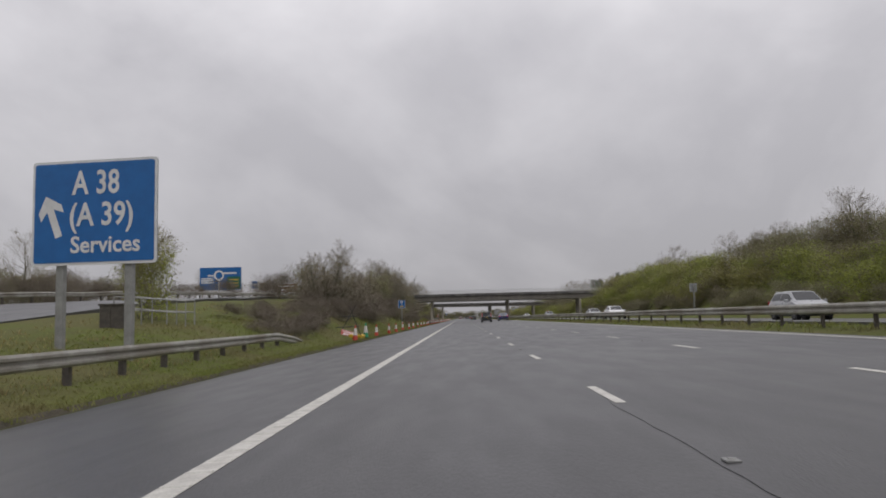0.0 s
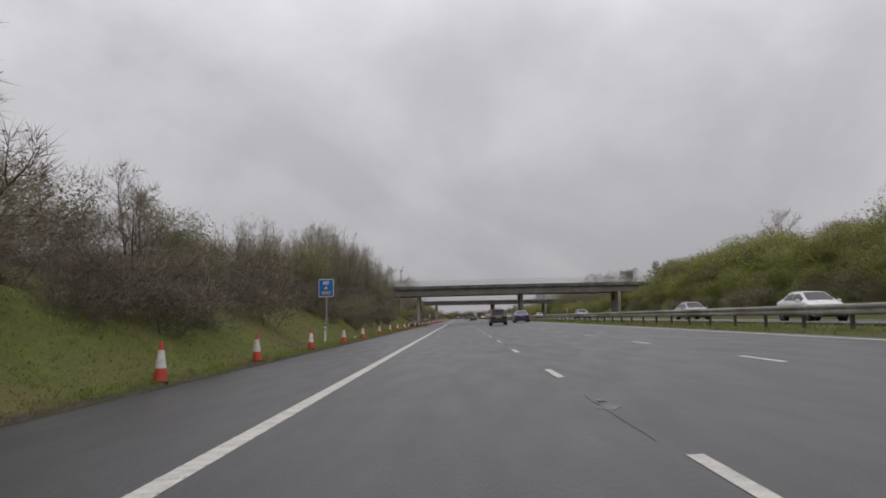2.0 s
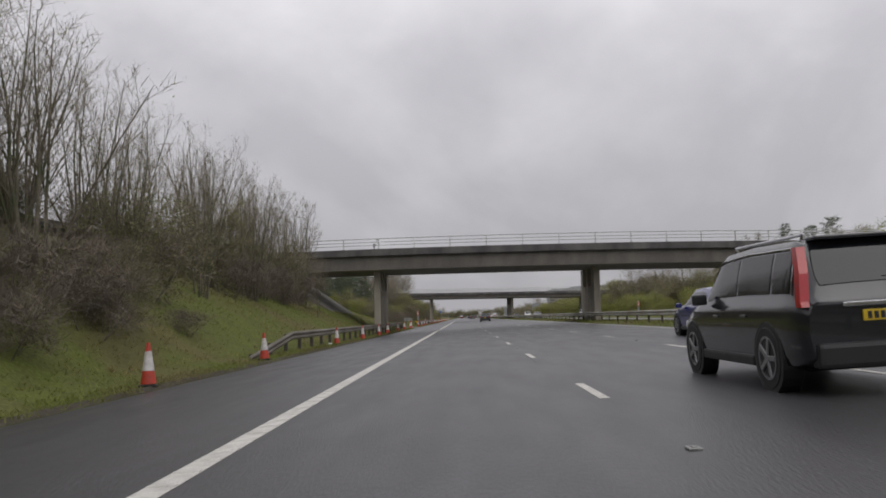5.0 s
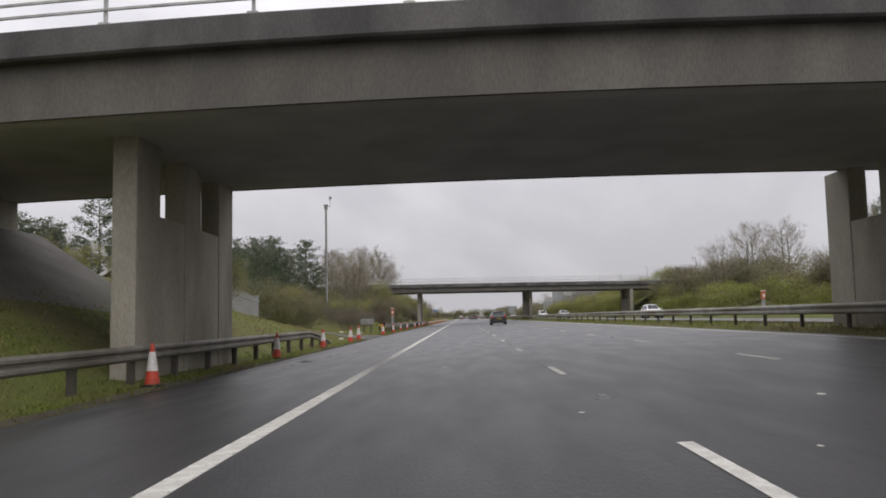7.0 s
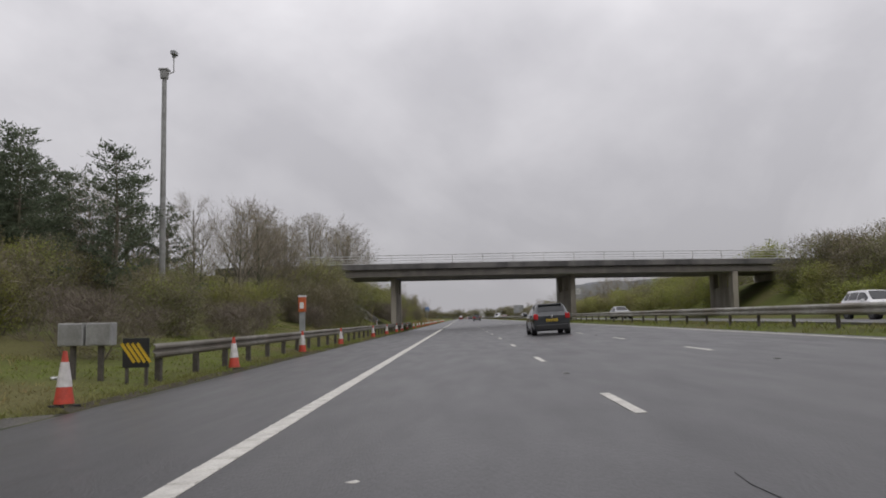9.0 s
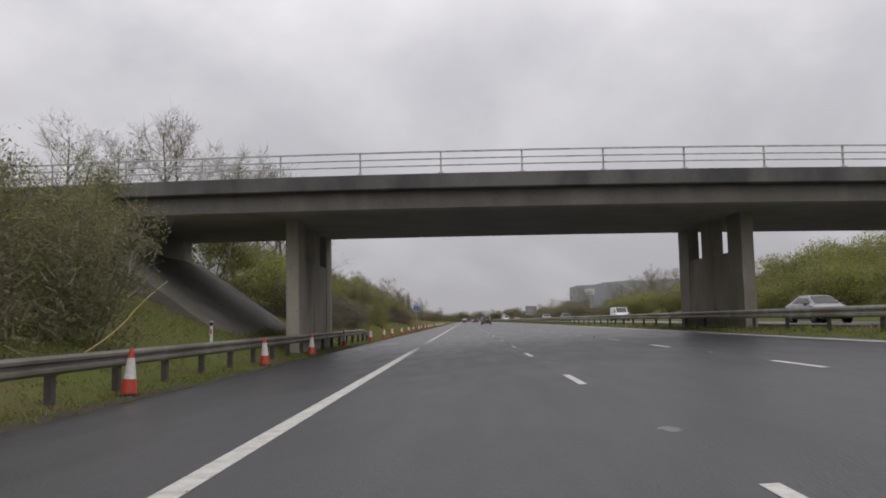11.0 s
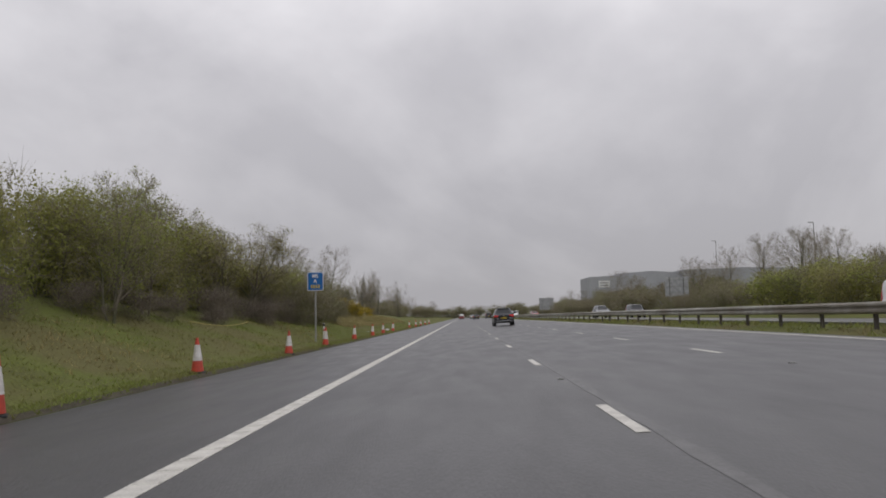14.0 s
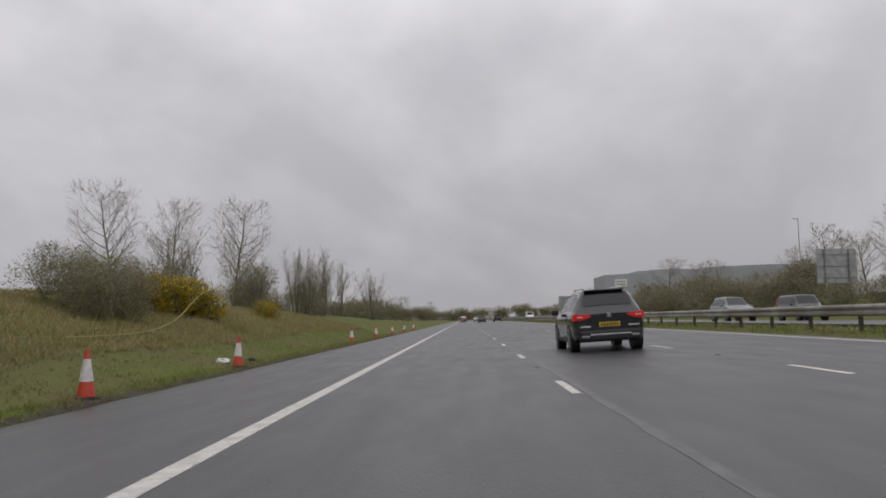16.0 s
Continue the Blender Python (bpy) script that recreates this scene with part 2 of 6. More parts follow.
def part(name, bm, mat, parent=None, label="", smooth=False):
    """Links a bmesh, or a ready mesh, as one mesh object under a thing or a part."""
    if isinstance(bm, bmesh.types.BMesh):
        me = bpy.data.meshes.new(name)
        bm.to_mesh(me)
        bm.free()
        me.materials.append(mat)
        if smooth:
            me.polygons.foreach_set("use_smooth", [True] * len(me.polygons))
            me.set_sharp_from_angle(angle=radians(38))
    else:
        me = bm
    ob = new(name, me)
    if parent:
        ob.parent = parent
    return tagged(ob, label)


def thing(name, label, category, at=(0, 0, 0), turn=0.0, group="", kind=""):
    ob = new(name)
    ob.empty_display_size = 0.2
    ob.matrix_basis = Matrix.Translation(at) @ Matrix.Rotation(radians(turn), 4, "Z")
    return tagged(ob, label, category, group, kind)


def box(bm, cx, cy, cz, sx, sy, sz, bevel=0.0, m=None):
    """Adds a box of full sizes to bm; bevel rounds its edges."""
    r = bmesh.ops.create_cube(bm, size=1.0)
    vs = r["verts"]
    bmesh.ops.scale(bm, vec=(sx, sy, sz), verts=vs)
    bmesh.ops.translate(bm, vec=(cx, cy, cz), verts=vs)
    if bevel:
        es = list({e for v in vs for e in v.link_edges})
        out = bmesh.ops.bevel(bm, geom=es, offset=bevel, segments=2, affect="EDGES", profile=0.6)
        vs = list({v for f in out["faces"] for v in f.verts} | {v for v in vs if v.is_valid})
    if m is not None:
        bmesh.ops.transform(bm, matrix=m, verts=[v for v in vs if v.is_valid])
    return vs


def cyl(bm, a, b, r1, r2=None, seg=10, caps=True):
    a, b = Vector(a), Vector(b)
    d = b - a
    m = Matrix.Translation((a + b) / 2) @ d.to_track_quat("Z", "Y").to_matrix().to_4x4()
    r = bmesh.ops.create_cone(bm, cap_ends=caps, segments=seg, radius1=r1, radius2=r1 if r2 is None else r2, depth=d.length, matrix=m)
    return r["verts"]


def loft(bm, rings, close=True, cap=True):
    """Skins a list of rings of points, each of the same length."""
    vr = [[bm.verts.new(p) for p in r] for r in rings]
    n = len(vr[0])
    for a, b in zip(vr, vr[1:]):
        for i in range(n if close else n - 1):
            j = (i + 1) % n
            bm.faces.new((a[i], a[j], b[j], b[i]))
    if cap and close:
        bm.faces.new(vr[0][::-1])
        bm.faces.new(vr[-1])
    bmesh.ops.recalc_face_normals(bm, faces=bm.faces)
    return vr


def text_mesh(words, size, mat, depth=0.004, spacing=1.0):
    cu = bpy.data.curves.new("text", "FONT")
    cu.body, cu.size, cu.extrude, cu.align_x, cu.align_y, cu.space_character = words, size, depth, "CENTER", "CENTER", spacing
    cu.offset = size * 0.018
    cu.resolution_u = 3
    tmp = new("text_tmp", cu)
    me = bpy.data.meshes.new_from_object(tmp)
    bpy.data.objects.remove(tmp)
    me.materials.clear()
    me.materials.append(mat)
    return me


# ---- lie of the land ----
LEFT_X = (-4.05, -5.5, -8, -12, -16, -28, -60, -300)
LEFT = {-80: (0.0, 0.4, 0.6, 0.7, 0.8, 3.0), 20: (0.10, 0.60, 0.75, 0.75, 0.85, 3.4), 45: (0.25, 1.5, 2.3, 2.4, 2.4, 2.0), 75: (0.2, 1.9, 3.1, 3.3, 3.3, 3.0),
        130: (0.1, 1.9, 4.2, 5.2, 5.4, 4.0), 188: (0.0, 1.4, 3.3, 5.4, 6.5, 6.0), 201: (0.0, 1.4, 3.3, 5.4, 6.5, 6.0), 214: (0.0, 1.1, 2.5, 2.9, 2.5, 1.5),
        235: (-0.05, 0.1, 0.6, 0.9, 0.9, 1.2), 290: (-0.02, 0.5, 1.4, 1.9, 2.6, 3.0), 305: (0.0, 1.2, 3.0, 5.3, 6.4, 6.0), 318: (0.0, 1.2, 3.0, 5.3, 6.4, 6.0),
        345: (0.0, 1.0, 2.5, 3.9, 5.0, 4.0), 400: (0.05, 0.7, 1.8, 2.8, 3.2, 3.0), 440: (0.1, 0.9, 1.9, 2.6, 3.1, 3.0), 640: (0.0, 0.3, 0.5, 0.6, 1.0, 2.0)}
RIGHT_X = (11.45, 12.6, 15.2, 27.5, 31, 36, 42, 55, 120, 300)
RIGHT = {-80: (0.9, 3.0, 4.0, 5.0, 6.0), 50: (1.4, 4.6, 6.2, 7.0, 7.0), 100: (1.5, 5.2, 7.2, 7.8, 8.0), 160: (1.5, 5.2, 6.9, 7.4, 7.0), 188: (1.2, 4.5, 6.4, 6.7, 6.6),
         201: (1.2, 4.5, 6.4, 6.7, 6.6), 225: (0.8, 2.5, 4.0, 5.0, 5.0), 290: (0.8, 2.5, 4.2, 5.0, 5.0), 305: (1.2, 4.3, 6.2, 6.5, 6.4), 318: (1.2, 4.3, 6.2, 6.5, 6.4),
         345: (1.0, 3.2, 4.8, 5.4, 5.0), 400: (1.0, 3.0, 4.4, 5.0, 5.0), 450: (0.8, 2.0, 3.0, 4.0, 5.0), 640: (0.5, 1.0, 1.4, 2.0, 3.0)}
ROAD_L, ROAD_R = -4.0, 11.5
LY, RY = sorted(LEFT), sorted(RIGHT)
L_TAB, R_TAB = np.array([LEFT[y] for y in LY]), np.array([RIGHT[y] for y in RY])


def land(x, y):
    """Height of the ground."""
    far = min(1.0, max(0.0, (y - 640) / 500))
    if x < -4.05:
        row = [float(np.interp(y, LY, L_TAB[:, k])) for k in range(6)]
        z = float(np.interp(-x, [-a for a in LEFT_X], [-0.13] + row + [2.5]))
        bump = 0.10 * noise.noise((x * 0.35, y * 0.35, 0)) + 0.25 * noise.noise((x * 0.08, y * 0.08, 3))
        return z + bump * min(1, (-4.05 - x) / 3) + 3 * far * min(1, -x / 200)
    if x > 11.45:
        row = [float(np.interp(y, RY, R_TAB[:, k])) for k in range(5)]
        z = float(np.interp(x, RIGHT_X, [0.50, 0.62, 0.62, 0.52] + row + [8.0]))
        bump = 0.10 * noise.noise((x * 0.35, y * 0.35, 7)) + 0.3 * noise.noise((x * 0.08, y * 0.08, 5))
        return z + bump * min(1, max(0, (x - 29) / 4)) + 3 * far * min(1, x / 200)
    return FALL * x - 0.14


def ground_sheet():
    xs = [-4000, -1500, -600, -300, -200, -120, -80, -60, -45, -36, -28, -24, -20, -18] + [-16 + 0.75 * k for k in range(16)] + [-4.05, -3.6, 0, 6, 11.2, 11.45, 11.9, 12.6, 13.6, 15.2, 18, 22, 27.5]
    xs += [29 + k for k in range(16)] + [46, 50, 55, 65, 80, 120, 200, 300, 600, 1500, 4000]
    ys = [-1500, -400, -150] + [-80 + 2.5 * k for k in range(225)] + [490, 520, 560, 600, 640, 700, 800, 1000, 1400, 2200, 4500]
    vs = [(x, y, land(min(300, max(-300, x)), y)) for y in ys for x in xs]
    n = len(xs)
    fs = [(j * n + i, j * n + i + 1, (j + 1) * n + i + 1, (j + 1) * n + i) for j in range(len(ys) - 1) for i in range(n - 1)]
    ob = new("ground", mesh_of("ground", vs, fs, M["grass"], smooth=True))
    return tagged(ob, "rough grass verges and motorway banks", "ground", kind="structure")


ground = ground_sheet()


def strip(x0, x1, y0, y1, lift, thick, z_of, step=None):
    """A slab between two lines along y, with a top that follows z_of and real sides."""
    ys = [y0, y1] if not step else [y0 + (y1 - y0) * k / max(1, round((y1 - y0) / step)) for k in range(max(1, round((y1 - y0) / step)) + 1)]
    bm = bmesh.new()
    rings = [[(x0, y, z_of(x0, y) + lift), (x1, y, z_of(x1, y) + lift), (x1, y, z_of(x1, y) + lift - thick), (x0, y, z_of(x0, y) + lift - thick)] for y in ys]
    loft(bm, rings)
    return bm


def road_z(x, y=0.0):
    return FALL * x


road = part("road", strip(ROAD_L, ROAD_R, -80, 1500, 0.0, 0.12, road_z), M["asphalt"])
tagged(road, "damp grey asphalt motorway carriageway with three lanes", "road", kind="structure")


def flat_z(x, y=0.0):
    return 0.72 - 0.012 * (x - 15.2)


road_far = part("opposite_road", strip(15.2, 27.0, -80, 1500, 0.0, 0.12, flat_z), M["asphalt"])
tagged(road_far, "damp grey asphalt opposite motorway carriageway", "road", kind="structure")
slip = part("slip_road", strip(-24.5, -14.5, -80, 186, 0.10, 0.3, lambda x, y: land(-17, y), 6), M["asphalt"])
tagged(slip, "grey asphalt slip road climbing the bank", "road", kind="structure")


# ---- bridges ----
def pier(parent, front, back, top, base=-0.6):
    """A wall pier with three columns and two slots under the deck."""
    f, b = Vector((*front, 0)), Vector((*back, 0))
    d = b - f
    n, half, sill = d.length, 0.27, top - 1.60
    turn = Matrix.Translation(f) @ Matrix.Rotation(math.atan2(d.y, d.x) - math.pi / 2, 4, "Z")
    bm = bmesh.new()
    box(bm, 0, n / 2, (base + sill) / 2, 2 * half - 0.05, n - 0.1, sill - base, 0.02)
    bmesh.ops.transform(bm, matrix=turn, verts=bm.verts)
    wall = part("pier", bm, M["concrete"], parent)
    for a, c in ((0.0, 0.19), (0.42, 0.59), (0.81, 1.0)):
        bm = bmesh.new()
        box(bm, 0, n * (a + c) / 2, (base + top) / 2, 2 * half, n * (c - a), top - base, 0.04)
        bmesh.ops.transform(bm, matrix=turn, verts=bm.verts)
        part("column", bm, M["concrete"], wall)
    return wall


def bridge(y_front, y_back, soffit, top, x0, x1, bow, piers, label, bend_x, slope=0.0, post_x=0.0, post_step=3.05):
    """A slab bridge with edge beams and steel parapets. bow: metres of plan curve per square metre from bend_x."""
    root = thing("bridge", label, "bridge", kind="structure")
    xs = [x0 + (x1 - x0) * k / 30 for k in range(31)]

    def off(x):
        return bow * (x - bend_x) ** 2

    def tip(x):
        return slope * (x - 4)

    def run(name, section, mat):
        bm = bmesh.new()
        loft(bm, [[(x, y + off(x), z + tip(x)) for y, z in section] for x in xs])
        return part(name, bm, mat, root)

    run("deck", [(y_front + 0.55, soffit + 0.12), (y_front + 0.75, soffit), (y_back - 0.75, soffit), (y_back - 0.55, soffit + 0.12), (y_back - 0.5, top - 0.42), (y_front + 0.5, top - 0.42)], M["soffit"])
    # pale face girder under each overhanging edge beam
    for s, y in ((1, y_front + 0.32), (-1, y_back - 0.32)):
        run("girder", [(y, soffit + 0.03), (y, top - 0.58), (y + 0.21 * s, top - 0.58), (y + 0.21 * s, soffit + 0.06)], M["girder"])
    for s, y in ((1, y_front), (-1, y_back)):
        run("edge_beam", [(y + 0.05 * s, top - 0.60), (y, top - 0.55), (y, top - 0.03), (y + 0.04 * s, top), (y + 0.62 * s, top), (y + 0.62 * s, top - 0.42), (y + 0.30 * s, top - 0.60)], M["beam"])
    # parapets
    k0, k1 = math.ceil((x0 - post_x) / post_step), math.floor((x1 - post_x) / post_step)
    bm = bmesh.new()
    box(bm, 0, 0, 0.03, 0.22, 0.22, 0.06, 0.01)
    box(bm, 0, 0, 0.46, 0.06, 0.09, 0.84, 0.008)
    post_mesh = bpy.data.meshes.new("parapet_post")
    bm.to_mesh(post_mesh)
    bm.free()
    post_mesh.materials.append(M["rail"])
    for s, y in ((1, y_front + 0.2), (-1, y_back - 0.2)):
        for k in range(k0, k1 + 1):
            x = post_x + k * post_step
            p = part("parapet_post", post_mesh, None, root)
            p.matrix_basis = Matrix.Translation((x, y + off(x), top + tip(x)))
        for z, h in ((0.86, 0.06), (0.58, 0.045), (0.32, 0.045)):
            run("parapet_rail", [(y - 0.06 - 0.03, top + z - h / 2), (y - 0.06 - 0.03, top + z + h / 2), (y - 0.03, top + z + h / 2), (y - 0.03, top + z - h / 2)], M["rail"])
    for front, back in piers:
        pier(root, front, back, soffit + tip(front[0]) + 0.02)
    # bank seats with sloping paved aprons
    for xa, sgn in ((piers[0][0][0] - 7.2, -1), (piers[-1][0][0] + 6.2, 1)):
        bm = bmesh.new()
        box(bm, xa + sgn * 1.0, (y_front + y_back) / 2 + off(xa), soffit + tip(xa) - 0.55, 2.0, y_back - y_front - 1.2, 1.1, 0.05)
        part("abutment", bm, M["concrete"], root)
        bm = bmesh.new()
        foot = xa - sgn * 6.0
        a, c = y_front + off(xa) - 0.8, y_back + off(xa) + 0.8
        loft(bm, [[(xa, y, soffit - 1.0), (foot, y, 0.15 if sgn < 0 else 0.8), (foot, y, -0.8), (xa + sgn, y, -0.8), (xa + sgn, y, soffit - 1.0)] for y in (a, c)])
        part("apron", bm, M["apron"], root)
    return root


bridge(189.45, 199.3, 5.23, 6.98, -24, 50, 0.0050, [((-5.18, 192.1), (-5.20, 199.2)), ((13.55, 192.2), (13.65, 200.0)), ((31.3, 192.5), (31.5, 200.0))], "weathered concrete roundabout overbridge with steel parapet rails", 7.0, 0.005, -4.84, 2.995)
bridge(305.6, 316.8, 5.46, 6.79, -24, 54, 0.0030, [((-5.20, 308.3), (-5.24, 316.6)), ((13.85, 309.0), (13.25, 316.4)), ((30.8, 308.5), (30.8, 316.2))], "second weathered concrete overbridge with steel parapet rails", 2.0, -0.001, 1.13, 3.13)


# ---- safety barriers ----
W_BEAM = ((0.0, 0.0), (0.03, 0.0), (0.075, 0.05), (0.075, 0.10), (0.02, 0.135), (0.02, 0.175), (0.075, 0.21), (0.075, 0.26), (0.03, 0.31), (0.0, 0.31))


def barrier(name, path, label, face=1, double=False, step=2.4, posts="post", post_w=0.13, ends="", steel="steel"):
    """A corrugated beam on posts along path, a list of (x, y, top of beam)."""
    root = thing(name, label, "crash barrier")
    rows = [(1, 0.0)] if not double else [(1, 0.13), (-1, -0.13)]
    P = [Vector(p) for p in path]
    for sgn, offx in rows:
        s = sgn * face
        bm = bmesh.new()
        outer = [(s * (w + 0.0), h) for w, h in W_BEAM]
        inner = [(s * (w - 0.012), h) for w, h in reversed(W_BEAM)]
        loft(bm, [[(p.x + offx + w, p.y, p.z - 0.31 + h) for w, h in outer + inner] for p in P])
        part("beam", bm, M[steel], root, smooth=False)
    ys = [p.y for p in P]
    bm = bmesh.new()
    box(bm, 0, 0, -0.45, post_w, post_w * 1.1, 0.95, 0.01)
    me = bpy.data.meshes.new("post")
    bm.to_mesh(me)
    bm.free()
    me.materials.append(M[posts])
    y = ys[0] + 0.6
    while y < ys[-1] - (1.5 if "end" in ends else 0.2):
        x, z = float(np.interp(y, ys, [p.x for p in P])), float(np.interp(y, ys, [p.z for p in P]))
        if y < 640:
            o = part("post", me, None, root)
            o.matrix_basis = Matrix.Translation((x - (0 if double else face * 0.09), y, z - 0.03))
        y += step
    return root


def sampled(x, y0, y1, top, step=12.0):
    n = max(1, round((y1 - y0) / step))
    return [(x, y0 + (y1 - y0) * k / n, top) for k in range(n + 1)]


barrier("verge_barrier", sampled(-5.4, -70, 31, 0.68) + [(-5.45, 34.5, 0.45), (-5.6, 38.5, 0.05)], "weathered steel crash barrier with ramped end beside the hard shoulder", 1, ends="end")
barrier("verge_barrier", [(-4.7, 150, 0.02), (-4.65, 156, 0.70)] + sampled(-4.6, 160, 209.5, 0.70) + [(-4.65, 212.5, 0.47), (-4.8, 216.5, -0.05)], "grimy steel crash barrier in front of bridge pier", 1, ends="end", steel="dirty_steel")
barrier("verge_barrier", sampled(-4.62, 242.3, 325.7, 0.71) + [(-4.68, 329, 0.48), (-4.85, 332.7, 0.12)], "grimy steel crash barrier with chevron board at its start", 1, ends="end", steel="dirty_steel")
barrier("central_barrier", sampled(12.7, -70, 900, 1.33, 20), "double sided steel crash barrier along the central reservation", 1, double=True, step=3.0, post_w=0.095)
barrier("slip_barrier", [(-25.2, y, land(-17, y) + 0.82) for y in range(-70, 150, 6)], "steel crash barrier along the slip road edge", 1, step=3.2)

# ---- road markings ----
DASH_W, LANE = 0.12, 3.65


def marking(name, bm, mat="paint"):
    return part(name, bm, M[mat], road)


edge = marking("edge_line", strip(-0.215, 0.015, -80, 1200, 0.006, 0.004, road_z))
bm = bmesh.new()
rib = [(-0.205, -0.03), (0.005, -0.03), (0.005, 0.03), (-0.205, 0.03)]
for k in range(900):
    y = -2 + 0.5 * k
    low, top = [bm.verts.new((a, y + b, FALL * a + 0.005)) for a, b in rib], [bm.verts.new((a, y + b * 0.6, FALL * a + 0.014)) for a, b in rib]
    bm.faces.new(top)
    for i in range(4):
        bm.faces.new((low[i], low[(i + 1) % 4], top[(i + 1) % 4], top[i]))
tagged(part("rumble_ribs", bm, M["paint"], edge), "raised ribs of the edge line", kind="stuff")
marking("edge_line", strip(3 * LANE + 0.02, 3 * LANE + 0.18, -80, 1200, 0.006, 0.004, road_z))
dash_mesh = {}
for lane in (1, 2):
    bm = strip(-DASH_W / 2, DASH_W / 2, -2, 0, 0.006, 0.004, lambda x, y: FALL * x)
    me = bpy.data.meshes.new("lane_line")
    bm.to_mesh(me)
    bm.free()
    me.materials.append(M["paint"])
    dash_mesh[lane] = me
bm = bmesh.new()
box(bm, 0, 0, 0.008, 0.10, 0.12, 0.016, 0.004)
box(bm, 0, 0, 0.018, 0.045, 0.05, 0.012, 0.003)
stud_mesh = bpy.data.meshes.new("road_stud")
bm.to_mesh(stud_mesh)
bm.free()
stud_mesh.materials.append(M["sign_post"])
DASH2 = 0.3
for lane, shift in ((1, 0.0), (2, DASH2)):
    for k in range(-4, 90):
        y = 1.72 + 9 * k + shift
        if y > 305:
            y -= 1.95
        if y > 300:  # spacing shifts where the newer surface begins
            y += float(np.interp(y, (302, 315, 319, 333, 351, 380), (-0.5, -0.6, 1.1, 1.0, 0.3, 0.0)))
        if y > 640:
            break
        o = part("lane_line", dash_mesh[lane], None, road)
        o.matrix_basis = Matrix.Translation((lane * LANE, y, FALL * lane * LANE))
        if k % 2 == 0:
            o = part("road_stud", stud_mesh, None, road)
            o.matrix_basis = Matrix.Translation((lane * LANE, y + 3.5, FALL * lane * LANE))
# far lane dashes, joined
bm = bmesh.new()
for lane in (1, 2):
    for k in range(71, 125):
        box(bm, lane * LANE, 9 * k, FALL * lane * LANE + 0.004, DASH_W, 2.0, 0.004)
tagged(marking("far_lane_lines", bm), kind="stuff")
for x in (15.55, 26.6):
    part("edge_line", strip(x, x + 0.18, -80, 1200, 0.006, 0.004, flat_z), M["paint"], road_far)


# ---- cones ----
def cone_profile(bm, z0, z1, r0, r1, seg=16):
    cyl(bm, (0, 0, z0), (0, 0, z1), r0, r1, seg)


def make_cone(lean=0.0, colour="orange"):
    root = thing("traffic_cone", "red and white traffic cone standing on the grass verge", "traffic cone", group="cones along the verge")
    if colour != "orange":
        tagged(root, "green and white traffic cone standing on the grass verge")
    bm = bmesh.new()
    box(bm, 0, 0, 0.02, 0.40, 0.40, 0.04, 0.012)
    part("base", bm, M["rubber"], root)

    def rad(z):
        return 0.175 - 0.138 * (z - 0.06) / 0.94

    bm = bmesh.new()
    cone_profile(bm, 0.06, 0.36, rad(0.06), rad(0.36))
    part("body", bm, M[colour], root, smooth=True)
    bm = bmesh.new()
    cone_profile(bm, 0.36, 0.80, rad(0.36) + 0.006, rad(0.80) + 0.006)
    part("sleeve", bm, M["cone_white"], root, "white reflective sleeve", smooth=True)
    bm = bmesh.new()
    cone_profile(bm, 0.80, 1.0, rad(0.80), rad(1.0))
    part("tip", bm, M[colour], root, smooth=True)
    return root


cone = make_cone()
CONE_Y = (45.6, 57.0, 66.6, 74.7, 84.0, 93.1, 101.8, 112.7, 122.6, 131.8, 141.0, 150.5, 165.0, 174.6, 184.4, 191.4, 202.2, 211.2, 219.3, 238.0, 247.0, 256.5, 266.0, 281.0, 290.4, 300.0, 307.6, 316.4, 327.0, 335.8, 343.0, 351.6, 362.1, 370.4, 380.1, 388.4, 398.0, 407.2, 415.0, 424.0, 447.0, 459.0, 472.0, 486.0, 500.0)
rng = random.Random(5)
for i, y in enumerate(CONE_Y):
    x = -4.28 + rng.uniform(-0.06, 0.06)
    lean = rng.uniform(-2.5, 2.5)
    m = Matrix.Translation((x, y, land(x, y) - 0.01)) @ pose(0, 0, 0, rng.uniform(-2, 2), lean, rng.uniform(0, 90)) @ Matrix.Scale(0.93, 4)
    if i == 0:
        cone.matrix_basis = m
    else:
        copy_thing(cone, m)
copy_thing(cone, Matrix.Translation((-4.42, 224.2, land(-4.42, 224.2) - 0.01)))
green_cone = make_cone(colour="cone_green")
green_cone.matrix_basis = Matrix.Translation((-4.3, 51.0, land(-4.3, 51.0) + 0.01))


# ---- signs ----
def panel(bm, w, h, z, y, t, r=0.08):
    """An upright rounded plate of width w, its lower edge at z."""
    pts = []
    for cx, cz, a0 in ((w / 2 - r, z + h - r, 0), (-w / 2 + r, z + h - r, 90), (-w / 2 + r, z + r, 180), (w / 2 - r, z + r, 270)):
        for k in range(5):
            a = radians(a0 + 22.5 * k)
            pts.append((cx + r * math.cos(a), cz + r * math.sin(a)))
    loft(bm, [[(x, y, zz) for x, zz in pts], [(x, y + t, zz) for x, zz in pts]])


def lay(mesh, parent, x, z, y=-0.032, name="lettering", sx=1.0, label=""):
    o = part(name, mesh, None, parent, label)
    o.matrix_basis = Matrix.Translation((x, y, z)) @ Matrix.Rotation(radians(90), 4, "X") @ Matrix.Diagonal((sx, 1, 1, 1))
    return o


def bar(parent, x, z, w, h, mat, name="bar", y=-0.03, tilt=0.0):
    bm = bmesh.new()
    box(bm, 0, 0, 0, w, 0.006, h)
    o = part(name, bm, M[mat], parent)
    o.matrix_basis = Matrix.Translation((x, y, z)) @ Matrix.Rotation(radians(tilt), 4, "Y")
    return o


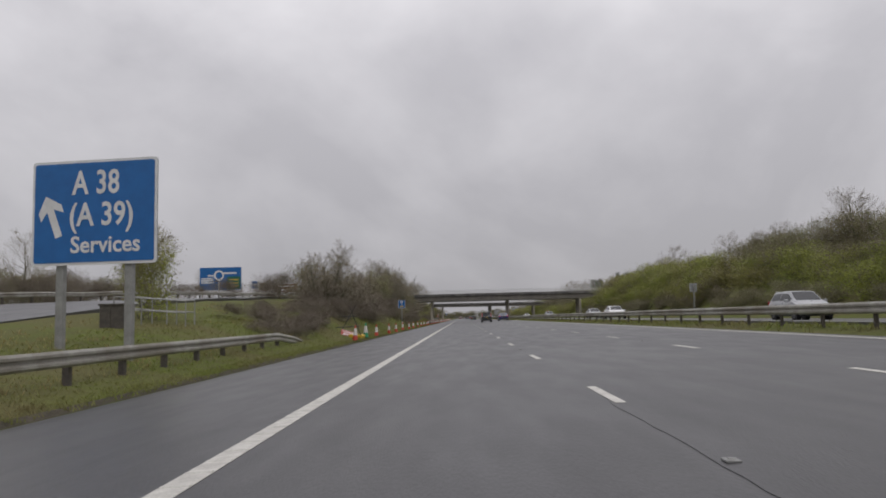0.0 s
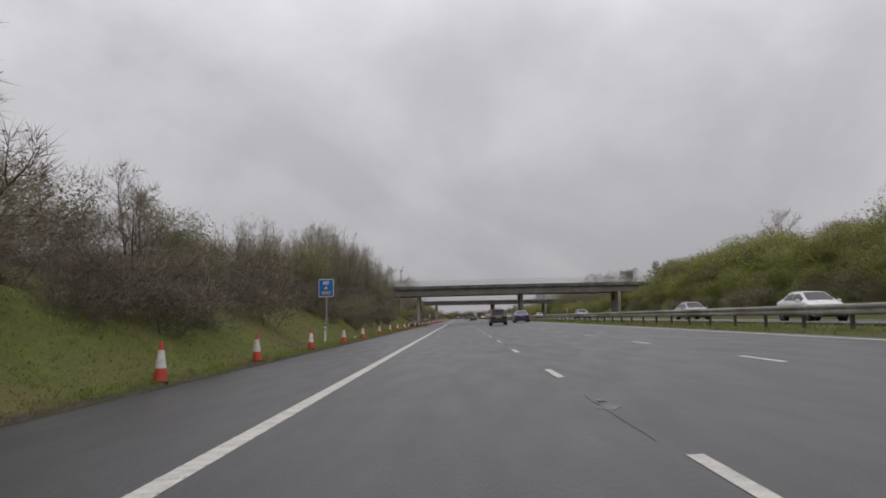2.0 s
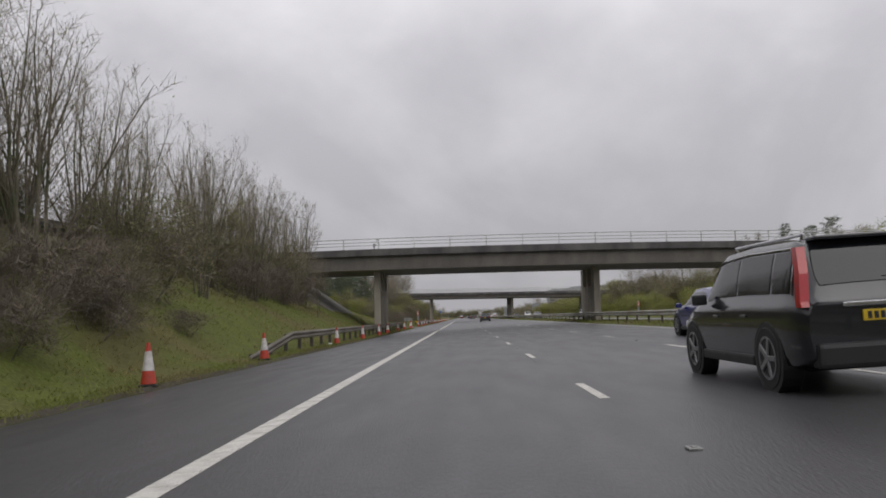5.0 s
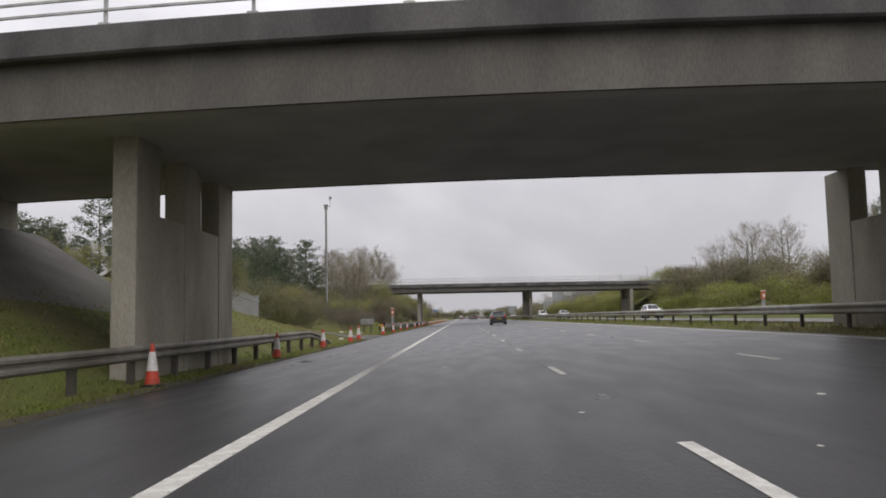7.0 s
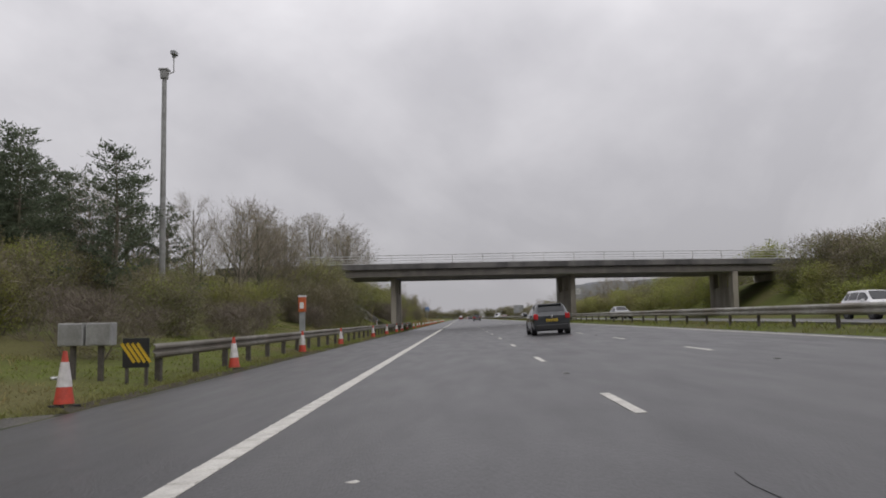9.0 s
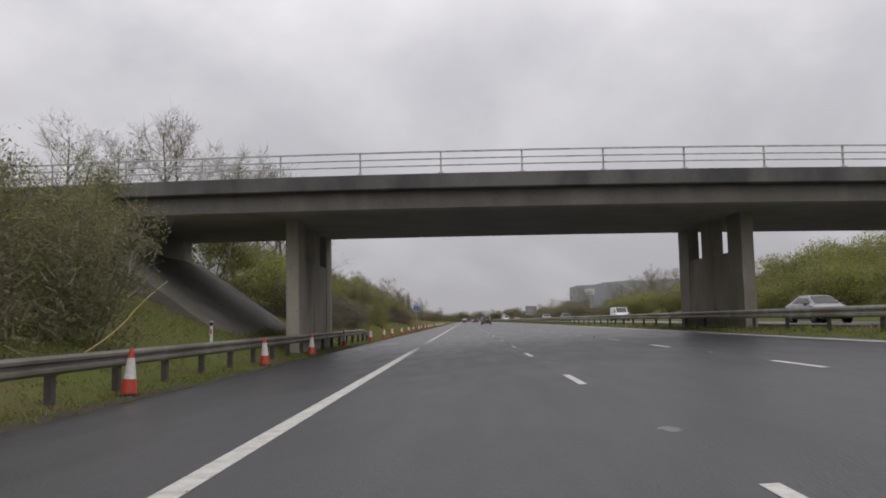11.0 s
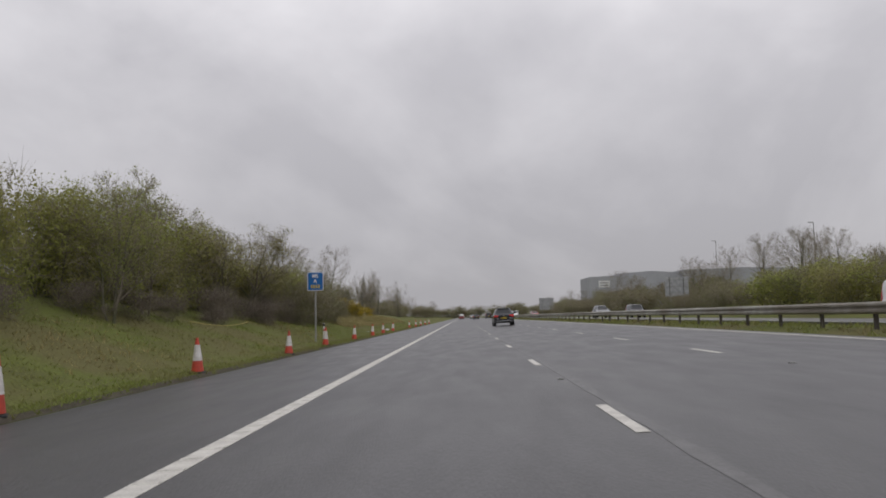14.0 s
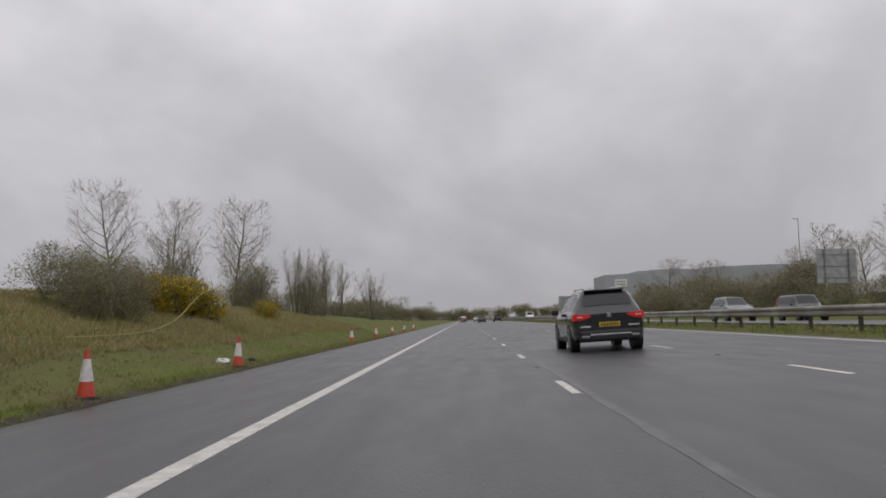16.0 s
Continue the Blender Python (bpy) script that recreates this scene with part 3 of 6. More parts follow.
def exit_sign():
    x, y = -7.46, 19.7
    g = land(x, y)
    root = thing("exit_sign", "large blue motorway exit sign with white border on grey posts", "road sign", (x, y, 0), -8)
    W, H, Z = 3.50, 2.72, 2.68
    bm = bmesh.new()
    panel(bm, W, H, Z, 0.0, 0.04)
    board = part("board", bm, M["backing"], root)
    bm = bmesh.new()
    panel(bm, W, H, Z, -0.012, 0.012)
    part("border", bm, M["white"], root, "white border")
    bm = bmesh.new()
    panel(bm, W - 0.14, H - 0.14, Z + 0.07, -0.024, 0.012, 0.06)
    face = part("face", bm, M["blue"], root, "blue sign face")
    lay(text_mesh("A 38", 0.86, M["white"], spacing=1.05), face, 0.06, Z + 2.10, sx=0.76)
    lay(text_mesh("(A 39)", 0.84, M["white"], spacing=1.0), face, 0.22, Z + 1.27, sx=0.84)
    lay(text_mesh("Services", 0.60, M["white"]), face, 0.34, Z + 0.50, sx=0.99)
    # arrow pointing up and to the left
    bm = bmesh.new()
    pts = [(-0.10, -0.62), (0.10, -0.62), (0.10, 0.12), (0.34, -0.06), (0.34, 0.16), (0.0, 0.52), (-0.34, 0.16), (-0.34, -0.06), (-0.10, 0.12)]
    loft(bm, [[(a, 0, b) for a, b in pts], [(a, 0.006, b) for a, b in pts]])
    arrow = part("arrow", bm, M["white"], face)
    arrow.matrix_basis = Matrix.Translation((-1.18, -0.032, Z + 1.32)) @ Matrix.Rotation(radians(-20), 4, "Y")
    for px in (-0.98, 0.95):
        bm = bmesh.new()
        gz = land(x + px, y) - 0.3
        box(bm, px, 0.13, (gz + Z + H - 0.2) / 2, 0.21, 0.16, Z + H - 0.2 - gz, 0.02)
        part("post", bm, M["sign_post"], root)
    for z in (Z + 0.4, Z + H - 0.5):
        bm = bmesh.new()
        box(bm, 0, 0.055, z, W - 0.3, 0.03, 0.06)
        part("bracket", bm, M["sign_post"], root)
    return root


exit_sign()


def roundabout_sign():
    x, y = -29.0, 100.0
    root = thing("roundabout_sign", "large blue roundabout map sign with a green panel", "road sign", (x, y, 0), 0)
    W, H, Z = 5.5, 3.0, 5.3
    bm = bmesh.new()
    panel(bm, W, H, Z, 0.0, 0.05)
    part("board", bm, M["white"], root, "white border")
    bm = bmesh.new()
    panel(bm, W - 0.12, H - 0.12, Z + 0.06, -0.012, 0.012)
    face = part("face", bm, M["blue"], root, "blue sign face")
    bm = bmesh.new()
    ring = []
    for a in range(0, 361, 15):
        u, v = math.cos(radians(a)), math.sin(radians(a))
        ring.append([(-0.19 + q * u, yy, Z + 1.92 + q * v) for q, yy in ((0.66, -0.024), (0.44, -0.024), (0.44, -0.010), (0.66, -0.010))])
    loft(bm, ring, cap=False)
    part("map_ring", bm, M["white"], face)
    bar(face, -0.19, Z + 0.66, 0.24, 1.2, "white", "map_arm", -0.02)
    bar(face, 1.25, Z + 2.20, 1.7, 0.22, "white", "map_arm", -0.02)
    bar(face, -1.15, Z + 1.9, 1.0, 0.2, "white", "map_arm", -0.02)
    bar(face, 1.75, Z + 0.95, 1.7, 1.6, "green", "green_panel", -0.02)
    for k in range(3):
        bar(face, 1.75, Z + 0.5 + 0.42 * k, 1.2, 0.16, "plate", "bar", -0.026)
    for k in range(3):
        bar(face, -1.72, Z + 1.52 - 0.26 * k, 1.6, 0.18, "white", "bar", -0.02)
    for px in (-1.6, 1.6):
        bm = bmesh.new()
        gz = land(x + px, y) - 0.3
        box(bm, px, 0.13, (gz + Z + H) / 2, 0.2, 0.14, Z + H - gz, 0.02)
        part("post", bm, M["sign_post"], root)
    return root


roundabout_sign()


def small_sign(x, y, w, h, z, mat, label, rows=1):
    root = thing("direction_sign", label, "road sign", (x, y, 0), 0)
    bm = bmesh.new()
    panel(bm, w, h, z, 0, 0.04)
    part("board", bm, M["white"], root, "white border")
    bm = bmesh.new()
    panel(bm, w - 0.1, h - 0.1, z + 0.05, -0.012, 0.012, 0.04)
    face = part("face", bm, M[mat], root)
    for k in range(rows):
        bar(face, 0, z + h * (k + 0.7) / (rows + 0.4), w * 0.7, h * 0.4 / (rows + 0.4), "white")
    for px in (-w * 0.3, w * 0.3):
        bm = bmesh.new()
        gz = land(x, y) - 0.3
        box(bm, px, 0.08, (gz + z + h - 0.1) / 2, 0.12, 0.1, z + h - 0.1 - gz, 0.01)
        part("post", bm, M["sign_post"], root)
    return root


small_sign(-32.0, 128.0, 1.0, 1.3, 6.6, "blue", "small blue sign on grey posts beside the slip road")
small_sign(-29.0, 138.0, 4.2, 1.5, 6.3, "brown", "brown tourist sign on grey posts beside the slip road", 2)


def location_sign(x, y, z):
    root = thing("location_sign", "blue driver location sign on a grey post", "road sign", (x, y, 0), 2, group="driver location signs")
    W, H = 0.80, 0.94
    bm = bmesh.new()
    panel(bm, W, H, z, 0, 0.03, 0.05)
    part("board", bm, M["white"], root, "white border")
    bm = bmesh.new()
    panel(bm, W - 0.06, H - 0.06, z + 0.03, -0.010, 0.010, 0.04)
    face = part("face", bm, M["blue"], root, "blue sign face")
    lay(text_mesh("M5", 0.26, M["white"]), face, 0, z + 0.73, -0.016)
    lay(text_mesh("A", 0.25, M["white"]), face, 0, z + 0.47, -0.016)
    for k in range(4):
        bar(face, -0.18 + 0.12 * k, z + 0.21, 0.075, 0.17, "plate", "bar", -0.016)
    bm = bmesh.new()
    gz = land(x, y) - 0.3
    cyl(bm, (0, 0.06, gz), (0, 0.06, z + H - 0.1), 0.045, seg=12)
    part("post", bm, M["sign_post"], root)
    return root


location_sign(-5.0, 91.8, 2.40)
location_sign(-5.18, 390.4, 2.58)


def marker_post(x, y):
    root = thing("marker_post", "white plastic marker post with a dark reflector band", "marker post", (x, y, land(x, y)))
    bm = bmesh.new()
    box(bm, 0, 0, 0.45, 0.09, 0.05, 1.0, 0.015)
    part("stake", bm, M["white"], root)
    bm = bmesh.new()
    box(bm, 0, -0.003, 0.86, 0.096, 0.052, 0.12, 0.01)
    part("band", bm, M["black"], root, "dark band")
    bm = bmesh.new()
    box(bm, 0, -0.03, 0.62, 0.05, 0.012, 0.16, 0.004)
    part("reflector", bm, M["orange"], root, "red reflector")
    return root


for x, y in ((-4.9, 90.8), (-6.2, 301.0), (-4.9, 391.2)):
    marker_post(x, y)


# ---- plants ----
class Sprig:
    """Collects tapered limbs, twigs and leaves for one plant."""

    def __init__(self, seed):
        self.r = random.Random(seed)
        self.wood, self.wf = [], []
        self.thin, self.tf = [], []
        self.leaf, self.lf = [], []
        self.ends = []

    def tube(self, pts, radii, sides):
        v, f = self.wood, self.wf
        start = len(v)
        for i, p in enumerate(pts):
            d = (pts[min(i + 1, len(pts) - 1)] - pts[max(i - 1, 0)]).normalized()
            u = d.cross(Vector((0.31, 0.95, 0.11))).normalized()
            w = d.cross(u)
            for k in range(sides):
                a = 2 * math.pi * k / sides
                v.append(p + (u * math.cos(a) + w * math.sin(a)) * radii[i])
        for i in range(len(pts) - 1):
            for k in range(sides):
                a, b = start + i * sides + k, start + i * sides + (k + 1) % sides
                f.append((a, b, b + sides, a + sides))

    def ribbon(self, pts, radii):
        """A fine twig, narrowing to a point."""
        v, f, r = self.thin, self.tf, self.r
        d = (pts[-1] - pts[0]).normalized()
        w = d.cross(Vector((r.gauss(0, 1), r.gauss(0, 1), r.gauss(0, 1)))).normalized()
        start = len(v)
        for p, q in zip(pts[:-1], radii):
            v += [p - w * q, p + w * q]
        v.append(pts[-1])
        n = len(pts) - 1
        for i in range(n - 1):
            a = start + 2 * i
            f.append((a, a + 1, a + 3, a + 2))
        f.append((start + 2 * n - 2, start + 2 * n - 1, start + 2 * n))

    def needle(self, c, u, ln, wd, v, f):
        """A thin sliver at c along u."""
        w = u.cross(Vector((self.r.gauss(0, 1), self.r.gauss(0, 1), self.r.gauss(0, 1)))).normalized() * wd
        k = len(v)
        v += [c - w, c + w, c + u * ln]
        f.append((k, k + 1, k + 2))

    def limb(self, p, d, length, rad, level, form):
        """One branch with its side branches, which bend up towards the light."""
        r = self.r
        n = (7, 5, 3, 2)[level]
        pts, cur, dirs = [p.copy()], d.copy(), []
        bend, lift = form["wander"][level], form["lift"][level]
        for i in range(n):
            cur = (cur + Vector((r.gauss(0, bend), r.gauss(0, bend), r.gauss(0, bend * 0.6) + lift))).normalized()
            dirs.append(cur.copy())
            pts.append(pts[-1] + cur * length / n)
        radii = [max(rad * (1 - 0.85 * i / n), 0.003) for i in range(n + 1)]
        if level < 2:
            self.tube(pts, radii, 7 if level == 0 else 4)
        else:
            self.ribbon(pts, radii)
        if level:
            self.ends += [(q, c) for q, c in zip(pts[2:], dirs[1:])]
        if level + 1 > form["top"]:
            for _ in range(form["spray"]):
                i = r.randrange(n)
                q = pts[i].lerp(pts[i + 1], r.random())
                u = (dirs[i] * 0.9 + Vector((r.gauss(0, 0.5), r.gauss(0, 0.5), r.gauss(0.15, 0.4)))).normalized()
                self.needle(q, u, form["twig"] * r.uniform(0.5, 1.4), form["twig_w"], self.thin, self.tf)
            return
        count, start = form["kids"][level], form["clear"] if level == 0 else 0.22
        turn = r.uniform(0, 6.28)
        for k in range(count):
            s = start + (0.98 - start) * (k + r.random()) / count
            i = min(n - 1, int(s * n))
            q = pts[i].lerp(pts[i + 1], s * n - i)
            axis = dirs[i]
            side = axis.cross(Vector((0.3, 0.2, 0.93) if abs(axis.z) < 0.9 else (1, 0, 0))).normalized()
            turn += 2.4 + r.gauss(0, 0.35)
            side = (side * math.cos(turn) + axis.cross(side) * math.sin(turn)).normalized()
            a = radians(form["angle"][level] * r.uniform(0.75, 1.2))
            nd = (axis * math.cos(a) + side * math.sin(a)).normalized()
            ln = length * form["share"][level] * (1.12 - 0.78 * s) * r.uniform(0.75, 1.15)
            self.limb(q, nd, ln, max(0.0045, radii[i] * form["thin"]), level + 1, form)

    def leaves(self, count, size, cloud):
        r = self.r
        for _ in range(count):
            p, d = self.ends[r.randrange(len(self.ends))]
            self.leaf_at(p + Vector((r.gauss(0, cloud), r.gauss(0, cloud), r.gauss(0, cloud * 0.6))), size * r.uniform(0.5, 1.3), Vector((0, 0, 1)))

    def leaf_at(self, c, s, out):
        """A pointed leaf whose upper side leans outwards and to the light."""
        r = self.r
        nrm = (out * 0.8 + Vector((r.gauss(0, 0.6), r.gauss(0, 0.6), 0.45 + r.gauss(0, 0.5)))).normalized()
        u = nrm.cross(Vector((r.gauss(0, 1), r.gauss(0, 1), r.gauss(0, 1)))).normalized()
        w = nrm.cross(u)
        k = len(self.leaf)
        self.leaf += [c - u * s * 0.55 - w * s * 0.42, c - u * s * 0.45 + w * s * 0.45, c + u * s * 0.65]
        self.lf.append((k, k + 1, k + 2))

    def lumps(self, n, width, height):
        """Uneven rounded lumps that a bush's outline follows."""
        r = self.r
        out = []
        for k in range(n):
            a, q = 2 * math.pi * (k + r.random()) / n, width * 0.5 * r.uniform(0.1, 0.66)
            s = width * r.uniform(0.15, 0.30)
            z = height * r.uniform(0.16, 0.78)
            out.append((Vector((math.cos(a) * q, math.sin(a) * q, z)), s, min(height - z, s * r.uniform(0.8, 1.2)) + 0.05))
        return out

    def in_lump(self, lumps, shell):
        r = self.r
        c, s, h = lumps[r.randrange(len(lumps))]
        d = Vector((r.gauss(0, 1), r.gauss(0, 1), r.gauss(0.15, 1))).normalized()
        k = (shell + (1 - shell) * r.random()) * r.uniform(0.84, 1.10)
        p = c + Vector((d.x * s, d.y * s, d.z * h)) * k
        if p.z < 0.03:
            p.z = r.random() * 0.3
        return p, d


def stand(s, root, k, wood, thin, leaf):
    for nm, v, f, m in (("trunk", s.wood, s.wf, wood), ("crown", s.thin, s.tf, thin), ("foliage", s.leaf, s.lf, leaf)):
        if v:
            tagged(part(nm, mesh_of(nm, [(a.x * k, a.y * k, a.z * k) for a in v], f, M[m], smooth=nm == "trunk"), None, root), kind="stuff")
    return root


def bush(name, label, seed, width, height, twigs, leafs, leaf, leaf_s, twig="twig", group="", lumps=8, stems=5, reach=1.0, fat=1.0):
    """A bush filled with fine twigs and leaves from the ground up."""
    s = Sprig(seed)
    r = s.r
    L = s.lumps(lumps, width, height)
    for k in range(stems):
        a = 2 * math.pi * (k + r.random()) / stems
        d = Vector((math.cos(a) * 0.5, math.sin(a) * 0.5, 1)).normalized()
        base = Vector((math.cos(a) * 0.3, math.sin(a) * 0.3, -0.25))
        s.tube([base, base + d * height * 0.35, base + d * height * 0.7 + Vector((0, 0, 0.1))], [0.035, 0.022, 0.008], 4)
    for _ in range(twigs):
        p, d = s.in_lump(L, 0.35)
        u = (d * 0.65 + Vector((r.gauss(0, 0.4), r.gauss(0, 0.4), r.gauss(0.5, 0.4)))).normalized()
        s.needle(p - u * 0.2, u, r.uniform(0.3, 0.85) * reach, r.uniform(0.006, 0.012) * fat, s.thin, s.tf)
    for _ in range(leafs):
        p, d = s.in_lump(L, 0.5)
        s.leaf_at(p, leaf_s * r.uniform(0.5, 1.3), d)
    return stand(s, thing(name, label, "bush", group=group), 1.0, "bark", twig, leaf)


FORMS = {
    # straight stem, long side branches that sweep up, many fine twigs
    "ash": dict(top=2, kids=(21, 14), clear=0.22, angle=(60, 44), share=(0.66, 0.52), wander=(0.05, 0.11, 0.12), lift=(0.02, 0.12, 0.09), thin=0.44, spray=6, twig=0.70, twig_w=0.009),
    # a fan of upright poles with short steep side shoots
    "pole": dict(top=2, kids=(10, 6), clear=0.28, angle=(30, 30), share=(0.40, 0.55), wander=(0.06, 0.09, 0.12), lift=(0.05, 0.09, 0.08), thin=0.45, spray=3, twig=0.55, twig_w=0.008),
    # low limbs that spread into a dome
    "dome": dict(top=2, kids=(15, 10), clear=0.20, angle=(46, 46), share=(0.50, 0.55), wander=(0.11, 0.14, 0.16), lift=(0.03, 0.04, 0.03), thin=0.48, spray=6, twig=0.38, twig_w=0.0075),
}


def plant(name, label, category, seed, form, stems, height, rad, splay, leaf=None, leaf_n=0, leaf_s=0.05, cloud=0.15, group="", base_spread=0.3, wood="bark", thin="twig"):
    """A tree built once, standing at the origin; copies of it share its meshes."""
    s = Sprig(seed)
    r = s.r
    for k in range(stems):
        a = 2 * math.pi * (k + r.random()) / stems
        tilt = splay * (0.10 + 1.0 * ((k * 0.618) % 1)) if stems > 1 else 0.03
        d = Vector((math.cos(a) * tilt, math.sin(a) * tilt, 1)).normalized()
        p = Vector((math.cos(a), math.sin(a), 0)) * (base_spread * r.random() if stems > 1 else 0)
        p.z = -0.25
        s.limb(p, d, height * r.uniform(0.8, 1.05) / (1 + 0.25 * tilt), rad * r.uniform(0.7, 1.1), 0, FORMS[form])
    if leaf_n:
        s.leaves(leaf_n, leaf_s, cloud)
    k = height / max(v.z for v in s.wood + s.thin)
    return stand(s, thing(name, label, category, group=group), k, wood, thin, leaf or "leaf")


def pine(seed, height):
    """A pine with a bare lower stem and broken tiers of upswept needle tufts."""
    s = Sprig(seed)
    r = s.r
    s.tube([Vector((0.05 * math.sin(k * 1.3), 0.05 * math.cos(k), -0.3 + height * k / 6)) for k in range(7)], [0.17 * (1 - k / 6.6) for k in range(7)], 7)
    z = height * 0.12
    while z < height * 0.97:
        reach = ((1 - z / height) ** 0.55 * height * 0.26 + 0.35) * r.uniform(0.8, 1.1)
        for k in range(5):
            a = 2 * math.pi * (k + r.random()) / 5
            d = Vector((math.cos(a), math.sin(a), r.uniform(0.10, 0.5))).normalized()
            ln = reach * r.uniform(0.5, 1.15)
            p0 = Vector((0, 0, z + r.uniform(-0.25, 0.25)))
            tip = p0 + d * ln + Vector((0, 0, 0.16 * ln))
            s.ribbon([p0, p0 + d * ln * 0.6, tip], [0.03, 0.018])
            for _ in range(int(16 + ln * 26)):
                t = r.uniform(0.3, 1.05) ** 0.8
                c = p0.lerp(tip, t) + Vector((r.gauss(0, 0.16), r.gauss(0, 0.16), r.gauss(0.05, 0.13)))
                u = (d * 0.5 + Vector((r.gauss(0, 0.7), r.gauss(0, 0.7), r.gauss(0.5, 0.45)))).normalized()
                s.needle(c, u, r.uniform(0.16, 0.36), r.uniform(0.03, 0.06), s.leaf, s.lf)
        z += height * 0.055
    return stand(s, thing("pine_tree", "dark green pine tree behind the fence", "tree", group="pines behind the fence"), 1.0, "bark", "bark", "needle")


kinds = {
    "bare": [plant("bare_tree", "bare tree with fine grey brown twigs on the bank", "tree", 10 + i, "ash", 1, 10.0, 0.15, 0.0, "leaf", 250, 0.05, 0.15, "bare trees on the bank") for i in range(3)],
    "coppice": [plant("multi_stem_tree", "tall multi stemmed bare tree on the bank", "tree", 20 + i, "pole", 9, 9.0, 0.075, 0.30, "leaf", 700, 0.05, 0.22, "bare trees on the bank", 0.8) for i in range(3)],
    "young": [plant("small_leafy_tree", "small tree with thin new leaves on the bank", "tree", 60 + i, "dome", 3, 5.5, 0.08, 0.42, "leaf", 4600, 0.075, 0.20, "young trees on the bank") for i in range(2)],
    "round": [plant("rounded_tree", "rounded tree with a dense crown of fine bare twigs", "tree", 90, "dome", 19, 5.4, 0.085, 2.3, "leaf_dark", 2600, 0.05, 0.12, base_spread=0.25)],
    "vase": [plant("spreading_tree", "small bare tree with spreading upright limbs on the bank", "tree", 95, "dome", 6, 4.6, 0.08, 0.95, None, 0, base_spread=0.2)],
    "pine": [pine(70 + i, 11.0) for i in range(3)],
    "thicket": [bush("thicket", "brown leafless thicket of tangled stems on the bank", 30 + i, 4.4, 3.0, 3000, 700, "leaf_dark", 0.05, "bramble", "thickets on the bank", 13, 4, 0.85, 0.8) for i in range(3)],
    "shrub": [bush("leafy_shrub", "bushy shrub with fresh yellow green spring leaves", 40 + i, 4.2, 4.0, 1100, 6800, "leaf", 0.080, "twig", "green shrubs on the bank", 14) for i in range(3)],
    "dark": [bush("dark_shrub", "bushy dark olive shrub on the bank", 50 + i, 4.2, 4.0, 1500, 5200, "leaf_dark", 0.075, "twig", "green shrubs on the bank", 14) for i in range(3)],
    "hedge": [bush("hedge_bush", "dense hedge bush with yellow green spring leaves", 45 + i, 5.2, 4.0, 600, 3800, "leaf", 0.125, "twig", "hedge bushes on the far bank", 16, 3, 1.2, 1.3) for i in range(3)],
    "olive": [bush("olive_bush", "dense brown green bush on the far bank", 65 + i, 5.2, 4.0, 1700, 2700, "leaf_dark", 0.110, "twig", "hedge bushes on the far bank", 16, 3, 1.2, 1.3) for i in range(3)],
    "scrub": [bush("distant_scrub", "distant scrub and hedge trees beside the motorway", 55 + i, 6.0, 5.0, 1100, 1300, "leaf_dark", 0.24, "twig", "distant scrub", 14, 3, 1.6, 2.0) for i in range(2)],
    "gorse": [bush("gorse_bush", "gorse bush covered in yellow flowers", 80 + i, 2.8, 2.0, 900, 3600, "gorse", 0.075, "needle", "gorse bushes", 11) for i in range(2)],
}
used = set()
LOW = ("thicket", "shrub", "dark", "hedge", "olive")


def grow(kind, x, y, h, wide=1.0, pick=None, sink=0.0, seed=None):
    """Stands a plant of that kind on the land, h metres high."""
    r = random.Random(int(x * 131 + y * 17) if seed is None else seed)
    src = kinds[kind][r.randrange(len(kinds[kind])) if pick is None else pick]
    base_h = max((Vector(c.bound_box[1]).z for c in src.children), default=1)
    k = h / base_h
    m = Matrix.Translation((x, y, land(x, y) - sink)) @ Matrix.Rotation(r.uniform(0, 6.28), 4, "Z") @ Matrix.Diagonal((k * wide, k * wide, k, 1))
    if src not in used:
        used.add(src)
        src.matrix_basis = m
        return src
    return copy_thing(src, m @ Matrix.Diagonal([1 / a for a in src.scale] + [1]))


def belt(kind, x0, x1, y0, y1, n, h0, h1, seed, wide=(0.9, 1.3)):
    r = random.Random(seed)
    for k in range(n):
        y = y0 + (y1 - y0) * (k + r.random()) / n
        h = r.uniform(h0, h1)
        grow(kind, r.uniform(x0, x1), y, h, r.uniform(*wide), seed=seed * 1000 + k, sink=0.08 * h if kind in LOW else 0)


# left bank up to the first bridge
grow("round", -9.0, 64.0, 6.1, 1.0, 0)
grow("vase", -7.9, 74.2, 4.7, 0.95, 0)
belt("thicket", -10.5, -6.9, 58, 84, 12, 1.3, 2.2, 100, (1.0, 1.4))
belt("thicket", -9.4, -6.6, 57, 84, 20, 1.5, 2.3, 173, (1.2, 1.6))
belt("thicket", -9.2, -6.0, 36, 58, 17, 0.85, 1.25, 160, (1.6, 2.2))
belt("thicket", -7.6, -5.7, 33, 50, 15, 0.6, 0.95, 192, (1.7, 2.2))
belt("thicket", -9.4, -6.6, 84, 150, 22, 2.0, 3.0, 101, (1.1, 1.5))
belt("thicket", -11.4, -9.0, 150, 184, 11, 2.0, 3.0, 134, (1.1, 1.5))
belt("thicket", -14.5, -9.6, 66, 186, 20, 2.4, 3.4, 102, (1.0, 1.4))
belt("thicket", -7.6, -5.9, 101, 150, 20, 1.0, 1.8, 183, (1.2, 1.6))
belt("dark", -8.6, -6.6, 104, 150, 7, 1.8, 2.6, 184, (1.0, 1.3))
belt("coppice", -12.0, -8.6, 92, 108, 6, 4.0, 5.2, 109, (1.0, 1.3))
belt("coppice", -12.0, -8.6, 108, 119, 5, 4.8, 6.0, 110, (0.9, 1.1))
